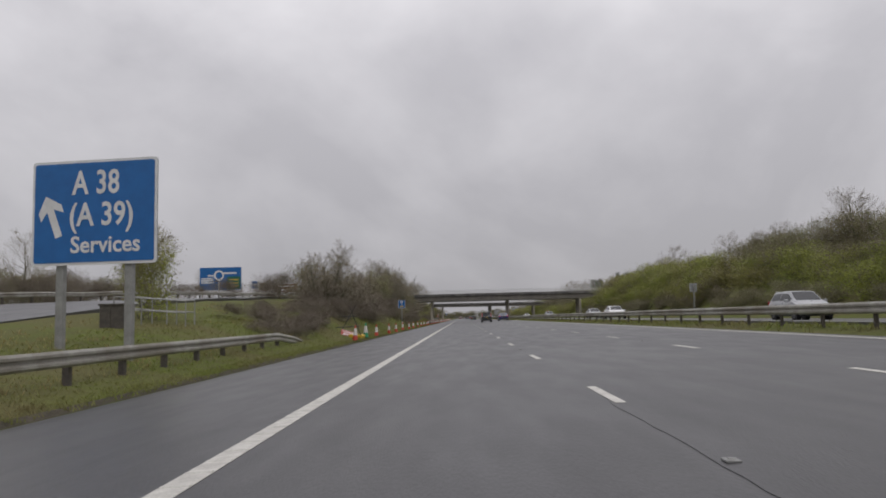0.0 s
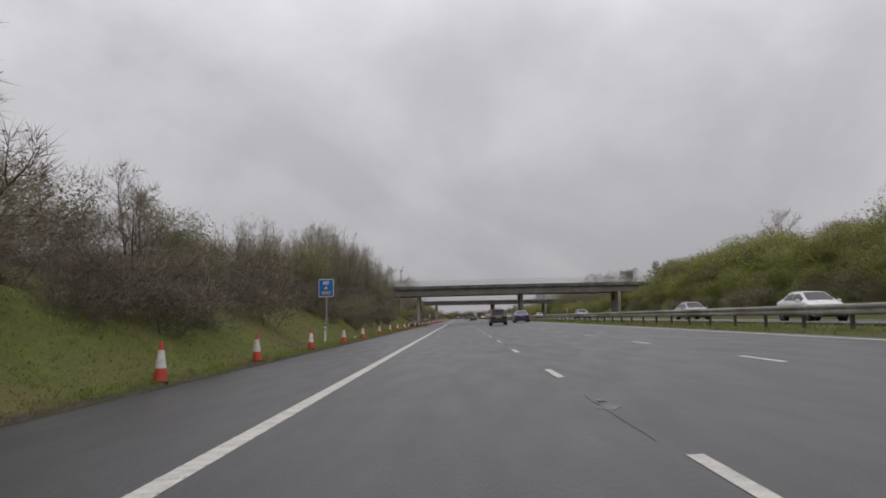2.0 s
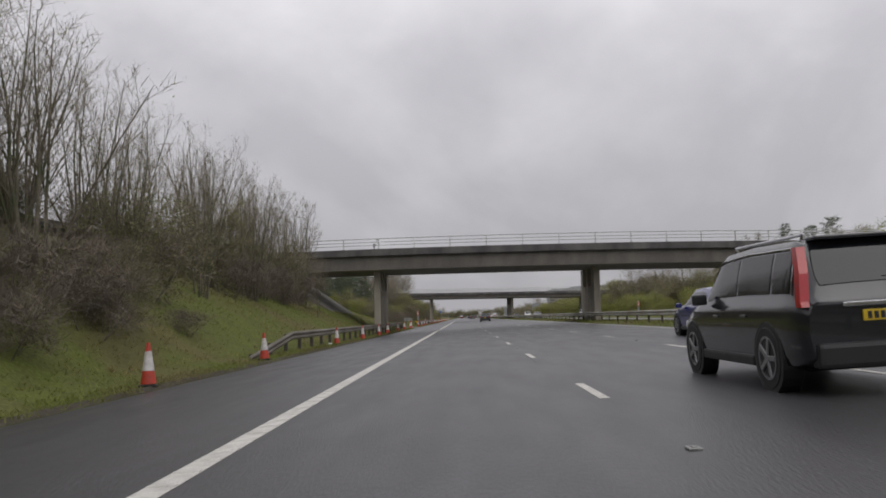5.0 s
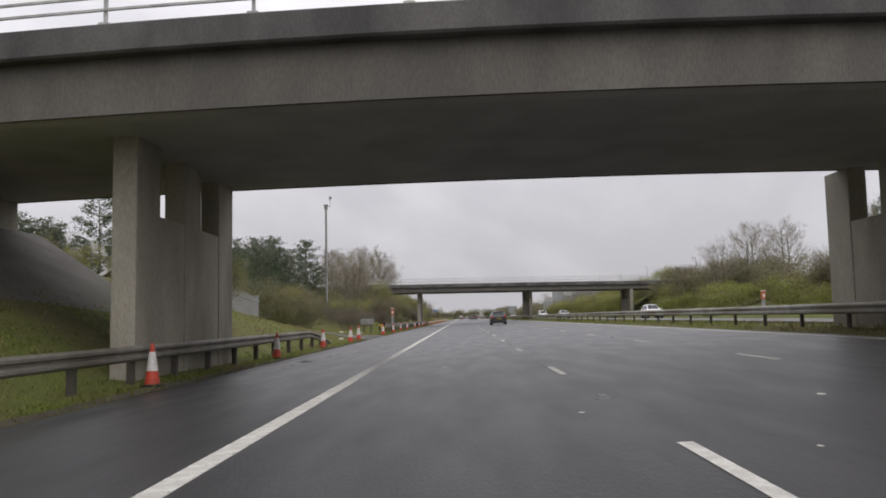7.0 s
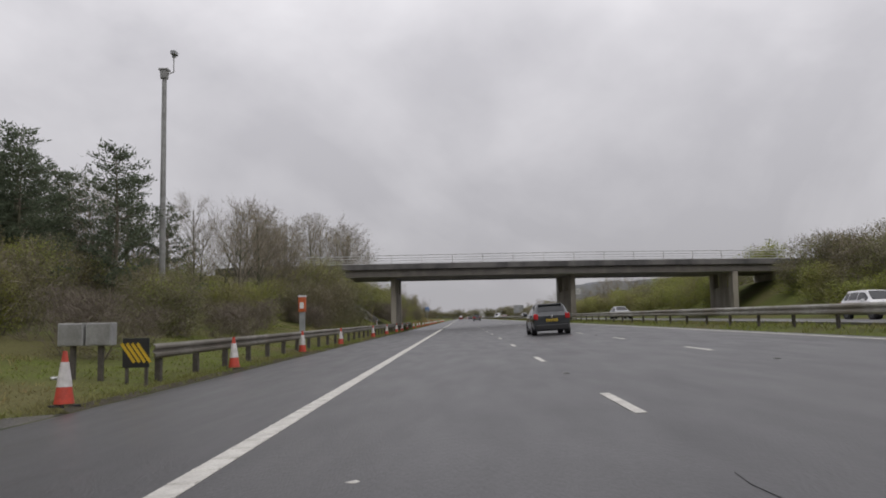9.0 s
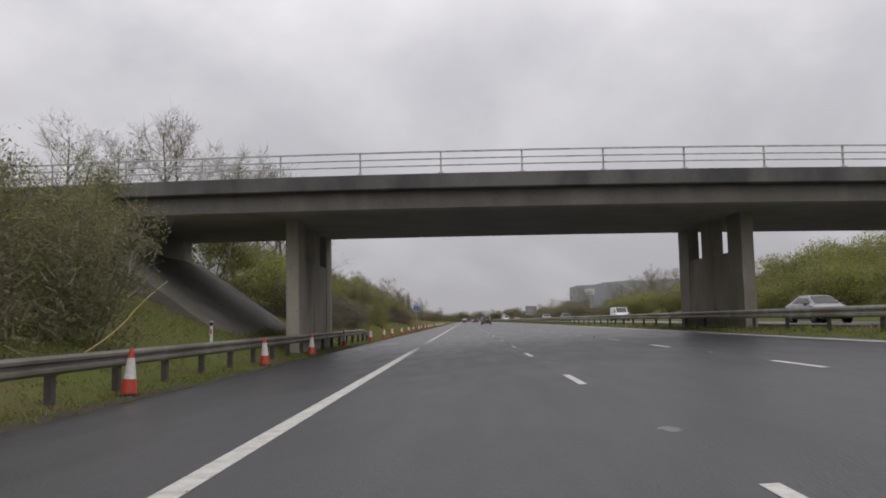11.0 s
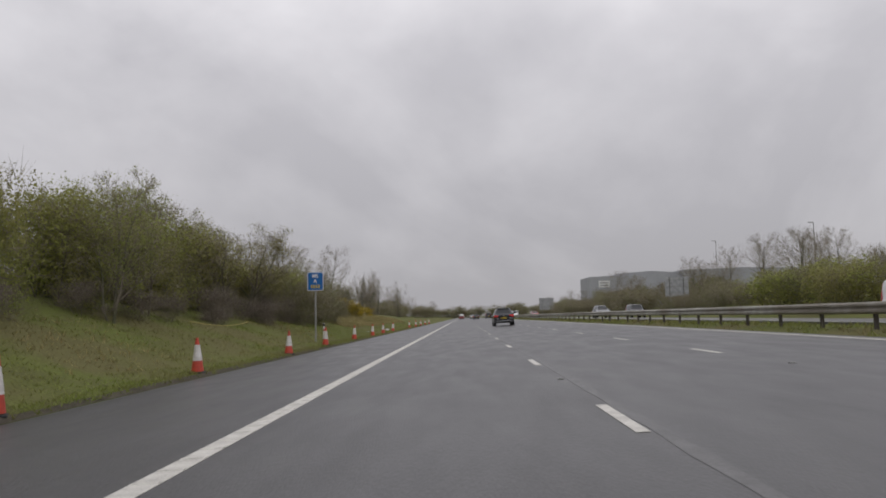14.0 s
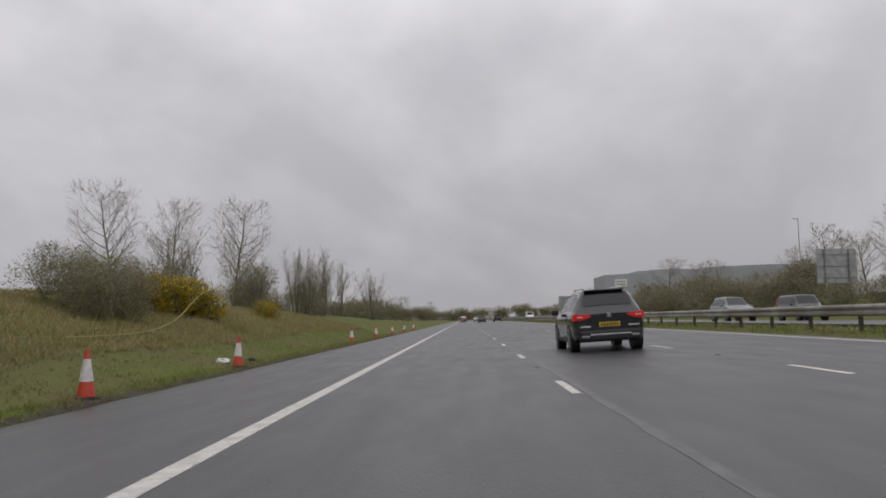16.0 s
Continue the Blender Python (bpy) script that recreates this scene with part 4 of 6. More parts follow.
belt("coppice", -12.5, -8.6, 119, 150, 11, 6.8, 8.2, 103, (0.8, 1.1))
belt("coppice", -13.5, -10.2, 150, 186, 8, 6.8, 8.4, 133, (0.8, 1.05))
belt("coppice", -10.6, -9.0, 150, 176, 4, 5.0, 6.2, 137, (0.8, 1.05))
belt("bare", -14, -10.0, 116, 150, 4, 6.6, 7.8, 104)
belt("young", -12.0, -8.5, 92, 178, 4, 4.5, 6.0, 105)
belt("dark", -13.0, -8.6, 72, 186, 16, 3.2, 4.8, 106, (1.0, 1.3))
for x, y, h in ((-10.2, 172.0, 8.6), (-9.8, 168.5, 8.4), (-11.0, 164.5, 8.8)):
    grow("coppice", x, y, h, 0.85)
grow("bare", -7.6, 177.5, 4.6, 0.55)
grow("bare", -8.2, 181.5, 4.2, 0.55)
grow("coppice", -9.9, 180.5, 8.4, 0.9)
grow("coppice", -11.0, 184.0, 8.4, 0.9)
grow("shrub", -10.6, 31.0, 3.8, 0.8)
grow("young", -11.6, 33.0, 4.6, 1.0)
belt("olive", -41, -30, 50, 82, 16, 3.0, 4.4, 167, (1.0, 1.3))
belt("thicket", -34, -27.5, 44, 78, 9, 1.8, 2.8, 190, (1.3, 1.7))
belt("thicket", -31, -26, 20, 130, 14, 2.0, 3.4, 107, (1.3, 1.8))
belt("bare", -48, -32, 60, 190, 6, 5, 7, 108)
# between the bridges
belt("pine", -28, -15.5, 248, 276, 26, 6.8, 9.2, 111, (1.2, 1.5))
belt("dark", -24, -15, 250, 275, 8, 4.5, 6.0, 181, (0.9, 1.1))
belt("bare", -20, -12, 268, 296, 12, 7.0, 9.2, 161, (0.75, 0.95))
belt("bare", -34, -22, 262, 284, 8, 9.0, 11.0, 182, (0.8, 1.0))
belt("dark", -20, -12.5, 240, 288, 9, 4.0, 5.2, 113, (1.0, 1.3))
belt("shrub", -19, -12.5, 240, 288, 7, 3.8, 4.8, 194, (1.0, 1.3))
belt("dark", -14.5, -9.8, 239, 304, 9, 2.8, 4.2, 112, (1.0, 1.3))
belt("shrub", -14, -9.5, 246, 300, 7, 2.6, 3.8, 195, (1.0, 1.3))
belt("thicket", -12, -8.2, 241, 285, 13, 1.6, 2.6, 115, (1.0, 1.4))
belt("dark", -13, -9.0, 284, 301, 8, 3.4, 4.8, 135, (1.0, 1.3))
belt("dark", -10.5, -7.6, 283, 297, 7, 3.4, 4.8, 136, (0.9, 1.2))
belt("young", -11, -8.2, 285, 298, 4, 4.6, 6.0, 185)
belt("bare", -21, -13, 286, 304, 8, 7.0, 8.8, 114, (0.95, 1.15))
belt("young", -13, -8.5, 284, 304, 4, 4.4, 5.8, 116)
belt("bare", -24, -12, 322, 334, 6, 9.0, 12.0, 118, (1.0, 1.2))
belt("shrub", -13, -9, 203, 214, 5, 1.2, 1.9, 119)
belt("pine", -36, -23, 236, 250, 13, 7.4, 9.6, 188, (1.2, 1.5))
grow("pine", -27.5, 238.5, 11.5, 1.1)
grow("young", -13.2, 226.0, 4.2, 1.0)
for x, y, h in ((-20.6, 221.0, 4.6), (-22.8, 219.5, 5.0), (-18.2, 222.6, 3.8), (-24.5, 222.0, 5.2)):
    grow("shrub", x, y, h, 0.8)
belt("bare", -34, -27, 228, 250, 4, 8.0, 10.0, 117)
# beyond the second bridge
for x, y, h in ((-18.1, 356.0, 14.5), (-16.0, 353.5, 14.0), (-17.4, 348.2, 14.5), (-20.5, 351.0, 14.5), (-14.6, 358.5, 10.5)):
    grow("bare", x, y, h, 1.1)
belt("thicket", -10.2, -6.7, 322, 343, 16, 1.9, 2.7, 122, (1.2, 1.6))
belt("shrub", -10, -7.4, 344, 362, 7, 2.4, 3.4, 162)
belt("shrub", -15, -9.6, 322, 362, 15, 3.8, 5.4, 120, (1.0, 1.3))
belt("shrub", -13.4, -10.6, 362, 400, 10, 2.8, 4.2, 123, (1.0, 1.2))
belt("thicket", -10.6, -8.8, 366, 400, 9, 0.9, 1.5, 191, (1.2, 1.6))
belt("shrub", -12.6, -9.4, 354, 368, 5, 4.0, 5.0, 174, (0.9, 1.1))
belt("shrub", -13.4, -11.0, 366, 392, 8, 4.6, 5.6, 186, (0.9, 1.1))
belt("shrub", -12.5, -9.0, 394, 412, 6, 3.4, 4.4, 175, (1.0, 1.2))
belt("shrub", -13, -8.8, 346, 362, 5, 3.2, 4.6, 124, (1.0, 1.3))
belt("dark", -13, -10.4, 350, 400, 6, 3.4, 4.6, 170, (1.0, 1.2))
belt("young", -11.4, -8.4, 350, 398, 7, 4.4, 5.6, 125)
belt("shrub", -13, -10.8, 372, 398, 5, 3.6, 4.6, 165)
for x, y, h in ((-12.4, 390.0, 6.6), (-13.4, 386.5, 6.4), (-11.8, 393.0, 5.6)):
    grow("dark", x, y, h * 0.82, 1.0)
    grow("young", x - 0.3, y + 0.6, h, 0.9)
belt("thicket", -9.8, -7.6, 384, 414, 9, 1.6, 2.4, 126)
for x, y, h in ((-10.0, 427.0, 2.0), (-11.2, 428.6, 2.5), (-9.9, 429.5, 2.2), (-11.4, 431.5, 2.7), (-12.8, 430.0, 2.6), (-12.6, 433.6, 2.7)):
    grow("dark", x, y, h, 1.35)
for x, y, h in ((-9.9, 437.6, 1.9), (-10.9, 438.6, 2.3), (-11.6, 435.6, 2.2), (-10.6, 436.2, 2.1), (-9.5, 448.6, 1.3), (-10.3, 450.0, 1.5)):
    grow("gorse", x, y, h, 1.3)
belt("dark", -13, -8.8, 399, 417, 9, 3.2, 4.4, 138, (1.0, 1.3))
belt("dark", -9.4, -8.0, 400, 415, 8, 2.6, 3.6, 193, (0.9, 1.1))
grow("bare", -11.2, 408.5, 6.2, 0.9)
grow("young", -9.6, 405.0, 4.6, 1.0)
belt("coppice", -20, -13, 452, 466, 2, 4.5, 5.5, 139, (0.9, 1.1))
for x, y, h in ((-29.0, 470.0, 12.6), (-23.6, 470.0, 10.4), (-18.0, 470.0, 10.6), (-26.0, 476.0, 9.0), (-20.5, 480.0, 8.5)):
    grow("bare", x, y, h, 0.95)
belt("coppice", -18, -10, 470, 520, 7, 6.5, 9.0, 128)
belt("olive", -24, -11, 455, 560, 16, 3.0, 5.0, 129, (1.0, 1.3))
belt("scrub", -40, -12, 540, 840, 20, 5.0, 9.0, 131, (0.9, 1.3))
belt("bare", -36, -12, 560, 760, 5, 8.0, 11.0, 130)
# right bank
belt("hedge", 31.5, 37, 20, 186, 50, 2.8, 4.0, 141, (1.3, 1.7))
belt("olive", 35, 43, 24, 186, 34, 2.8, 4.2, 142, (1.3, 1.7))
belt("bare", 40, 48, 60, 186, 7, 5.5, 7.5, 143, (1.1, 1.4))
belt("olive", 30.2, 32.8, 40, 186, 26, 1.8, 2.8, 144, (1.3, 1.7))
belt("olive", 36, 43, 44, 92, 9, 4.2, 5.4, 172, (1.0, 1.3))
belt("dark", 40, 46, 62, 115, 15, 4.6, 5.8, 189, (1.1, 1.4))
belt("olive", 30.4, 33, 90, 132, 7, 2.0, 3.0, 178, (1.3, 1.6))
belt("hedge", 32, 38, 96, 186, 22, 4.0, 5.4, 163, (1.1, 1.4))
belt("hedge", 36, 42, 140, 187, 9, 4.6, 5.8, 166, (1.1, 1.3))
belt("olive", 38, 44, 110, 186, 10, 4.4, 5.8, 164, (1.2, 1.5))
belt("hedge", 30.8, 37, 206, 303, 26, 2.6, 3.8, 145, (1.2, 1.6))
belt("dark", 36, 44, 222, 264, 8, 5.2, 6.8, 168, (1.0, 1.2))
belt("pine", 45, 55, 226, 268, 6, 8.0, 10.0, 169, (1.1, 1.3))
belt("olive", 33, 44, 204, 303, 18, 3.6, 5.5, 146, (1.0, 1.4))
for x, y, h in ((36.0, 280.0, 8.0), (38.5, 284.0, 9.0), (41.0, 282.0, 9.8), (44.0, 288.0, 10.2), (47.0, 285.0, 10.5), (50.0, 291.0, 10.5), (41.0, 250.0, 8.0), (44.0, 238.0, 8.5)):
    grow("bare", x, y, h, 1.15)
belt("hedge", 36, 42, 322, 372, 9, 4.8, 6.0, 171, (1.0, 1.3))
belt("olive", 36, 46, 284, 303, 12, 4.8, 6.6, 196, (1.0, 1.3))
belt("hedge", 31, 38, 320, 430, 28, 3.6, 4.8, 149, (1.1, 1.5))
belt("olive", 35, 43, 320, 440, 14, 3.6, 4.8, 150, (1.0, 1.4))
belt("olive", 31.5, 38, 426, 470, 7, 2.4, 3.6, 151, (1.2, 1.6))
belt("olive", 31.5, 40, 474, 660, 28, 4.6, 6.4, 187, (1.2, 1.5))
for x, y, h in ((50.0, 476.0, 11.0), (46.0, 481.0, 9.6), (56.0, 474.0, 10.6), (43.0, 488.0, 8.6), (61.0, 480.0, 10.0)):
    grow("bare", x, y, h, 1.15)
belt("olive", 34, 43, 455, 522, 12, 3.2, 4.4, 177, (1.2, 1.5))
belt("olive", 32, 40, 424, 462, 12, 3.0, 4.2, 176, (1.1, 1.4))
belt("bare", 40, 52, 430, 545, 9, 7.5, 9.5, 152, (1.1, 1.3))
belt("scrub", 33, 60, 480, 860, 28, 4.0, 8.0, 153, (0.9, 1.4))
belt("scrub", 48, 80, 520, 700, 9, 6.0, 9.0, 155, (1.0, 1.4))
belt("bare", 34, 56, 545, 800, 5, 8.0, 11.0, 154)
# woods across the end of the road
r = random.Random(9)
for k in range(62):
    grow("scrub", -150 + 6.8 * k + r.uniform(-4, 4), 930 + r.uniform(0, 110), r.uniform(7, 14), r.uniform(1.3, 1.9), seed=900 + k, sink=1.0)
for k, srcs in kinds.items():
    for o in srcs:
        if o not in used:
            for c in list(o.children_recursive) + [o]:
                bpy.data.objects.remove(c)


# ---- roadside things ----
def mast(x, y):
    g = land(x, y) - 0.3
    root = thing("camera_mast", "tall grey steel mast with a camera on top", "camera mast", (x, y, 0))
    bm = bmesh.new()
    cyl(bm, (0, 0, g), (0, 0, 14.3), 0.17, 0.12, 14)
    part("pole", bm, M["sign_post"], root, smooth=True)
    bm = bmesh.new()
    cyl(bm, (0, 0, 14.15), (0, 0, 14.55), 0.2, 0.24, 14)
    box(bm, 0, 0, 14.62, 0.5, 0.5, 0.10, 0.02)
    part("head", bm, M["sign_post"], root)
    bm = bmesh.new()
    cyl(bm, (0.2, 0, 14.4), (0.5, 0, 14.5), 0.03, 0.03, 8)
    cyl(bm, (0.5, 0, 14.5), (0.5, 0, 15.45), 0.03, 0.03, 8)
    part("bracket", bm, M["sign_post"], root)
    bm = bmesh.new()
    box(bm, 0.55, -0.08, 15.5, 0.26, 0.5, 0.2, 0.03, None)
    box(bm, 0.5, 0, 15.36, 0.16, 0.2, 0.14, 0.02)
    part("camera_head", bm, M["backing"], root)
    bm = bmesh.new()
    box(bm, 0, -0.2, g + 1.2, 0.3, 0.16, 0.7, 0.02)
    part("door_box", bm, M["sign_post"], root)
    return root


mast(-13.65, 266.2)


def emergency_phone(x, y, label):
    g = land(x, y)
    root = thing("emergency_phone", label, "emergency phone", (x, y, g))
    bm = bmesh.new()
    box(bm, 0, 0, 0.7, 0.26, 0.2, 1.8, 0.02)
    part("post", bm, M["backing"], root)
    bm = bmesh.new()
    box(bm, 0, -0.02, 1.95, 0.34, 0.3, 0.72, 0.04)
    body = part("housing", bm, M["phone"], root, "orange housing")
    bm = bmesh.new()
    box(bm, 0, -0.02, 2.34, 0.36, 0.32, 0.08, 0.02)
    part("cap", bm, M["white"], root, "white cap")
    bm = bmesh.new()
    box(bm, 0, -0.175, 1.9, 0.2, 0.015, 0.3, 0.004)
    part("door", bm, M["white"], body)
    return root


emergency_phone(-5.75, 263.5, "orange roadside emergency phone on a grey post behind the barrier")
emergency_phone(29.3, 247.0, "orange roadside emergency phone beside the opposite carriageway")


def cabinet(x, y):
    g = land(x, y)
    root = thing("junction_cabinet", "pair of grey metal boxes on short posts in the grass", "junction box", (x, y, g))
    for px in (-0.30, 0.30):
        bm = bmesh.new()
        box(bm, px, 0, 0.98, 0.55, 0.28, 0.48, 0.02)
        body = part("box", bm, M["palisade"], root)
        bm = bmesh.new()
        box(bm, px, -0.145, 0.98, 0.48, 0.012, 0.42, 0.004)
        part("door", bm, M["sign_post"], body)
        bm = bmesh.new()
        box(bm, px, 0, 0.28, 0.10, 0.10, 1.0, 0.01)
        part("post", bm, M["post"], root)
    return root


cabinet(-6.05, 242.4)


def chevron_board(x, y):
    root = thing("chevron_board", "black and yellow striped board at the barrier end", "marker board", (x, y, 0.05))
    bm = bmesh.new()
    box(bm, 0, 0, 0.5, 0.55, 0.03, 0.60, 0.01)
    plate = part("board", bm, M["black"], root)
    for k in range(4):
        o = bar(plate, -0.17 + 0.115 * k, 0.5, 0.062, 0.55, "yellow", "stripe", -0.02, 35)
        o.matrix_basis = Matrix.Translation((-0.16 + 0.108 * k, -0.02, 0.5)) @ Matrix.Rotation(radians(-35), 4, "Y") @ Matrix.Diagonal((1, 1, 0.86, 1))
    for px in (-0.2, 0.2):
        bm = bmesh.new()
        box(bm, px, 0.04, 0.1, 0.06, 0.06, 0.9, 0.005)
        part("leg", bm, M["post"], root)
    return root


chevron_board(-4.75, 241.8)


def pump_house():
    """Brick building with a gabled slate roof behind the bank."""
    x, y, turn = -18.55, 225.0, 0
    root = thing("brick_building", "small brick building with slate gable roof and white bargeboards", "building", (x, y, 0.2), turn)
    w, d, e, rdg = 5.3, 5.4, 3.85, 5.65
    bm = bmesh.new()
    pts = [(-w / 2, 0), (w / 2, 0), (w / 2, e), (0, rdg - 0.1), (-w / 2, e)]
    loft(bm, [[(a, 0, b) for a, b in pts], [(a, d, b) for a, b in pts]])
    part("wall", bm, M["brick"], root)
    for s in (-1, 1):
        bm = bmesh.new()
        a, b = Vector((0, rdg)), Vector((s * (w / 2 + 0.35), e - 0.22))
        loft(bm, [[(a.x, yy, a.y + 0.1), (b.x, yy, b.y + 0.1), (b.x, yy, b.y), (a.x, yy, a.y)] for yy in (-0.3, d + 0.3)])
        part("roof", bm, M["slate"], root)
        bm = bmesh.new()
        loft(bm, [[(a.x, yy, a.y + 0.12), (b.x, yy, b.y + 0.12), (b.x, yy, b.y - 0.14), (a.x, yy, a.y - 0.14)] for yy in (-0.36, -0.31)])
        part("bargeboard", bm, M["white"], root)
        bm = bmesh.new()
        box(bm, s * (w / 2 + 0.38), d / 2, e - 0.2, 0.1, d + 0.6, 0.12, 0.02)
        part("gutter", bm, M["white"], root)
    bm = bmesh.new()
    box(bm, 1.2, -0.02, 2.75, 0.62, 0.08, 0.62, 0.02)
    win = part("window", bm, M["white"], root)
    bm = bmesh.new()
    box(bm, 1.2, -0.065, 2.75, 0.5, 0.012, 0.5)
    part("pane", bm, M["clear"], win)
    return root


pump_house()


def palisade():
    root = thing("palisade_fence", "grey steel palisade fence round the compound", "fence")
    bm = bmesh.new()
    loft(bm, [[(-0.033, 0, 0), (0.0, -0.018, 0), (0.033, 0, 0), (0.0, 0.004, 0)], [(-0.033, 0, 2.15), (0.0, -0.018, 2.15), (0.033, 0, 2.15), (0.0, 0.004, 2.15)], [(-0.006, 0, 2.35), (0.0, -0.004, 2.38), (0.006, 0, 2.35), (0.0, 0.002, 2.35)]])
    me = bpy.data.meshes.new("pale")
    bm.to_mesh(me)
    bm.free()
    me.materials.append(M["palisade"])
    for (xa, ya), (xb, yb), nn in (((-14.0, 226.5), (-14.0, 237.0), 70), ((-14.0, 237.0), (-25.0, 237.0), 70)):
        d = Vector((xb - xa, yb - ya, 0))
        turn = math.atan2(d.y, d.x)
        for k in range(nn):
            x, y = xa + d.x * k / nn, ya + d.y * k / nn
            o = part("pale", me, None, root)
            o.matrix_basis = Matrix.Translation((x, y, max(0.75, land(x, y)) + 0.08)) @ Matrix.Rotation(turn, 4, "Z")
        for z in (0.5, 1.85):
            bm = bmesh.new()
            loft(bm, [[(xa + d.x * s + a * 0.03, ya + d.y * s, max(0.75, land(xa + d.x * s, ya + d.y * s)) + 0.08 + z + b * 0.025) for a, b in ((1, 1), (2, 1), (2, -1), (1, -1))] for s in (0, 0.25, 0.5, 0.75, 1)])
            part("fence_rail", bm, M["palisade"], root)
    return root


palisade()

def handrail():
    """Tubular handrail beside steps up to the slip road."""
    root = thing("handrail", "thin grey steel handrail beside steps on the bank", "handrail")
    pts = [(-10.8, 28.4), (-9.9, 28.7), (-9.1, 29.1), (-8.5, 29.4)]
    for side in (0.0, 1.0):
        for h in (0.95, 0.5):
            bm = bmesh.new()
            for (xa, ya), (xb, yb) in zip(pts, pts[1:]):
                cyl(bm, (xa, ya + side, land(xa, ya + side) + h), (xb, yb + side, land(xb, yb + side) + h), 0.025, 0.025, 8)
            part("handrail_bar", bm, M["sign_post"], root)
        for xa, ya in pts:
            bm = bmesh.new()
            cyl(bm, (xa, ya + side, land(xa, ya + side) - 0.2), (xa, ya + side, land(xa, ya + side) + 0.95), 0.025, 0.025, 8)
            part("post", bm, M["sign_post"], root)
    return root


handrail()


def kiosk(x, y):
    root = thing("roadside_cabinet", "dark green metal equipment cabinet on the bank", "equipment cabinet", (x, y, land(x, y) - 0.45))
    bm = bmesh.new()
    box(bm, 0, 0, 0.6, 0.8, 0.45, 1.2, 0.03)
    body = part("body", bm, M["post"], root)
    for px in (-0.2, 0.2):
        bm = bmesh.new()
        box(bm, px, -0.235, 0.62, 0.36, 0.02, 1.0, 0.005)
        part("door", bm, M["post"], body)
    bm = bmesh.new()
    box(bm, 0, 0, 1.22, 0.88, 0.52, 0.06, 0.015)
    part("lid", bm, M["post"], root)
    return root


kiosk(-9.9, 26.4)

# access track into the verge
TRACK_NEAR = ((4.0, 4.8, 6.3, 9, 30), (224.6, 226.4, 228.0, 229.4, 230.2))
TRACK_FAR = ((4.0, 4.8, 5.9, 8.6, 30), (237.5, 234.7, 233.1, 232.0, 232.8))
bm = bmesh.new()
xs = [4.0 + 0.4 * k for k in range(14)] + [10, 11, 12, 14, 17, 21, 30]
grid = [[bm.verts.new((-x, y, max(land(-x, y), -0.2 + 0.03 * min(x - 4, 2)) + 0.03)) for y in np.linspace(np.interp(x, *TRACK_NEAR), np.interp(x, *TRACK_FAR), 7)] for x in xs]
for p, q in zip(grid, grid[1:]):
    for k in range(6):
        bm.faces.new((p[k], p[k + 1], q[k + 1], q[k]))
bmesh.ops.solidify(bm, geom=bm.faces[:], thickness=0.15)
tagged(part("access_track", bm, M["track"]), "worn tarmac access track across the verge", "track", kind="structure")


def sign_back(x, y, w, h, z, label, step=3):
    root = thing("sign_from_behind", label, "road sign", (x, y, 0), 8)
    bm = bmesh.new()
    panel(bm, w, h, z, 0, 0.04)
    board = part("board", bm, M["backing"], root)
    for k in range(step):
        bm = bmesh.new()
        box(bm, 0, -0.03, z + h * (k + 0.5) / step, w - 0.1, 0.05, 0.07, 0.005)
        part("rib", bm, M["sign_post"], board)
    for px in (-w * 0.3, w * 0.3) if w > 1 else (0,):
        bm = bmesh.new()
        gz = land(x + px, y) - 0.3
        box(bm, px, -0.10, (gz + z + h) / 2, 0.13, 0.1, z + h - gz, 0.01)
        part("post", bm, M["sign_post"], root)
    return root


sign_back(34.6, 470.0, 3.7, 3.0, 3.6, "large grey sign seen from behind on two posts")
sign_back(29.2, 92.0, 0.9, 1.0, 3.6, "small grey sign seen from behind on a post", 2)
sign_back(20.0 + 11, 620.0, 5.0, 4.0, 3.0, "large grey sign seen from behind on two posts")


def lamp_column(x, y, top):
    root = thing("street_lamp", "tall grey lamp column above the trees", "street lamp", (x, y, 0), group="lamp columns")
    bm = bmesh.new()
    cyl(bm, (0, 0, land(x, y) - 0.3), (0, 0, top), 0.11, 0.07, 10)
    part("column", bm, M["sign_post"], root)
    bm = bmesh.new()
    box(bm, -0.5, 0, top + 0.05, 1.0, 0.28, 0.14, 0.04)
    part("lantern", bm, M["backing"], root)
    return root


for x, y, z in ((65.0, 385.4, 15.8), (67.4, 496.4, 17.3), (72.2, 470.5, 18.7), (70.0, 560.0, 20.0)):
    lamp_column(x, y, z)


def warehouse():
    root = thing("warehouse", "large pale grey warehouse with low roofs beyond the trees", "building", (7, 885, 0))
    for name, x0, x1, y0, y1, z, roof in (("office_block", 82, 108, 0, 40, 26.5, 0.5), ("main_hall", 104, 150, 12, 90, 29.0, 1.5), ("tall_hall", 147, 230, 6, 90, 30.5, 1.0)):
        bm = bmesh.new()
        loft(bm, [[(x0, y, 0), (x1, y, 0), (x1, y, z), ((x0 + x1) / 2, y, z + roof), (x0, y, z)] for y in (y0, y1)])
        body = part(name, bm, M["cladding"], root)
        bm = bmesh.new()
        box(bm, (x0 + x1) / 2, y0 - 0.2, z * 0.55, (x1 - x0) * 0.96, 0.3, z * 0.16, 0.05)
        part("dark_band", bm, M["backing"], body)
    bm = bmesh.new()
    box(bm, 92.0, -0.3, 21.5, 7.5, 0.3, 4.5, 0.1)
    board = part("name_board", bm, M["white"], root, "white board with dark bars")
    for z in (20.6, 22.3):
        bm = bmesh.new()
        box(bm, 92.0, -0.5, z, 6.0, 0.1, 0.9)
        part("bar", bm, M["backing"], board)
    return root


warehouse()


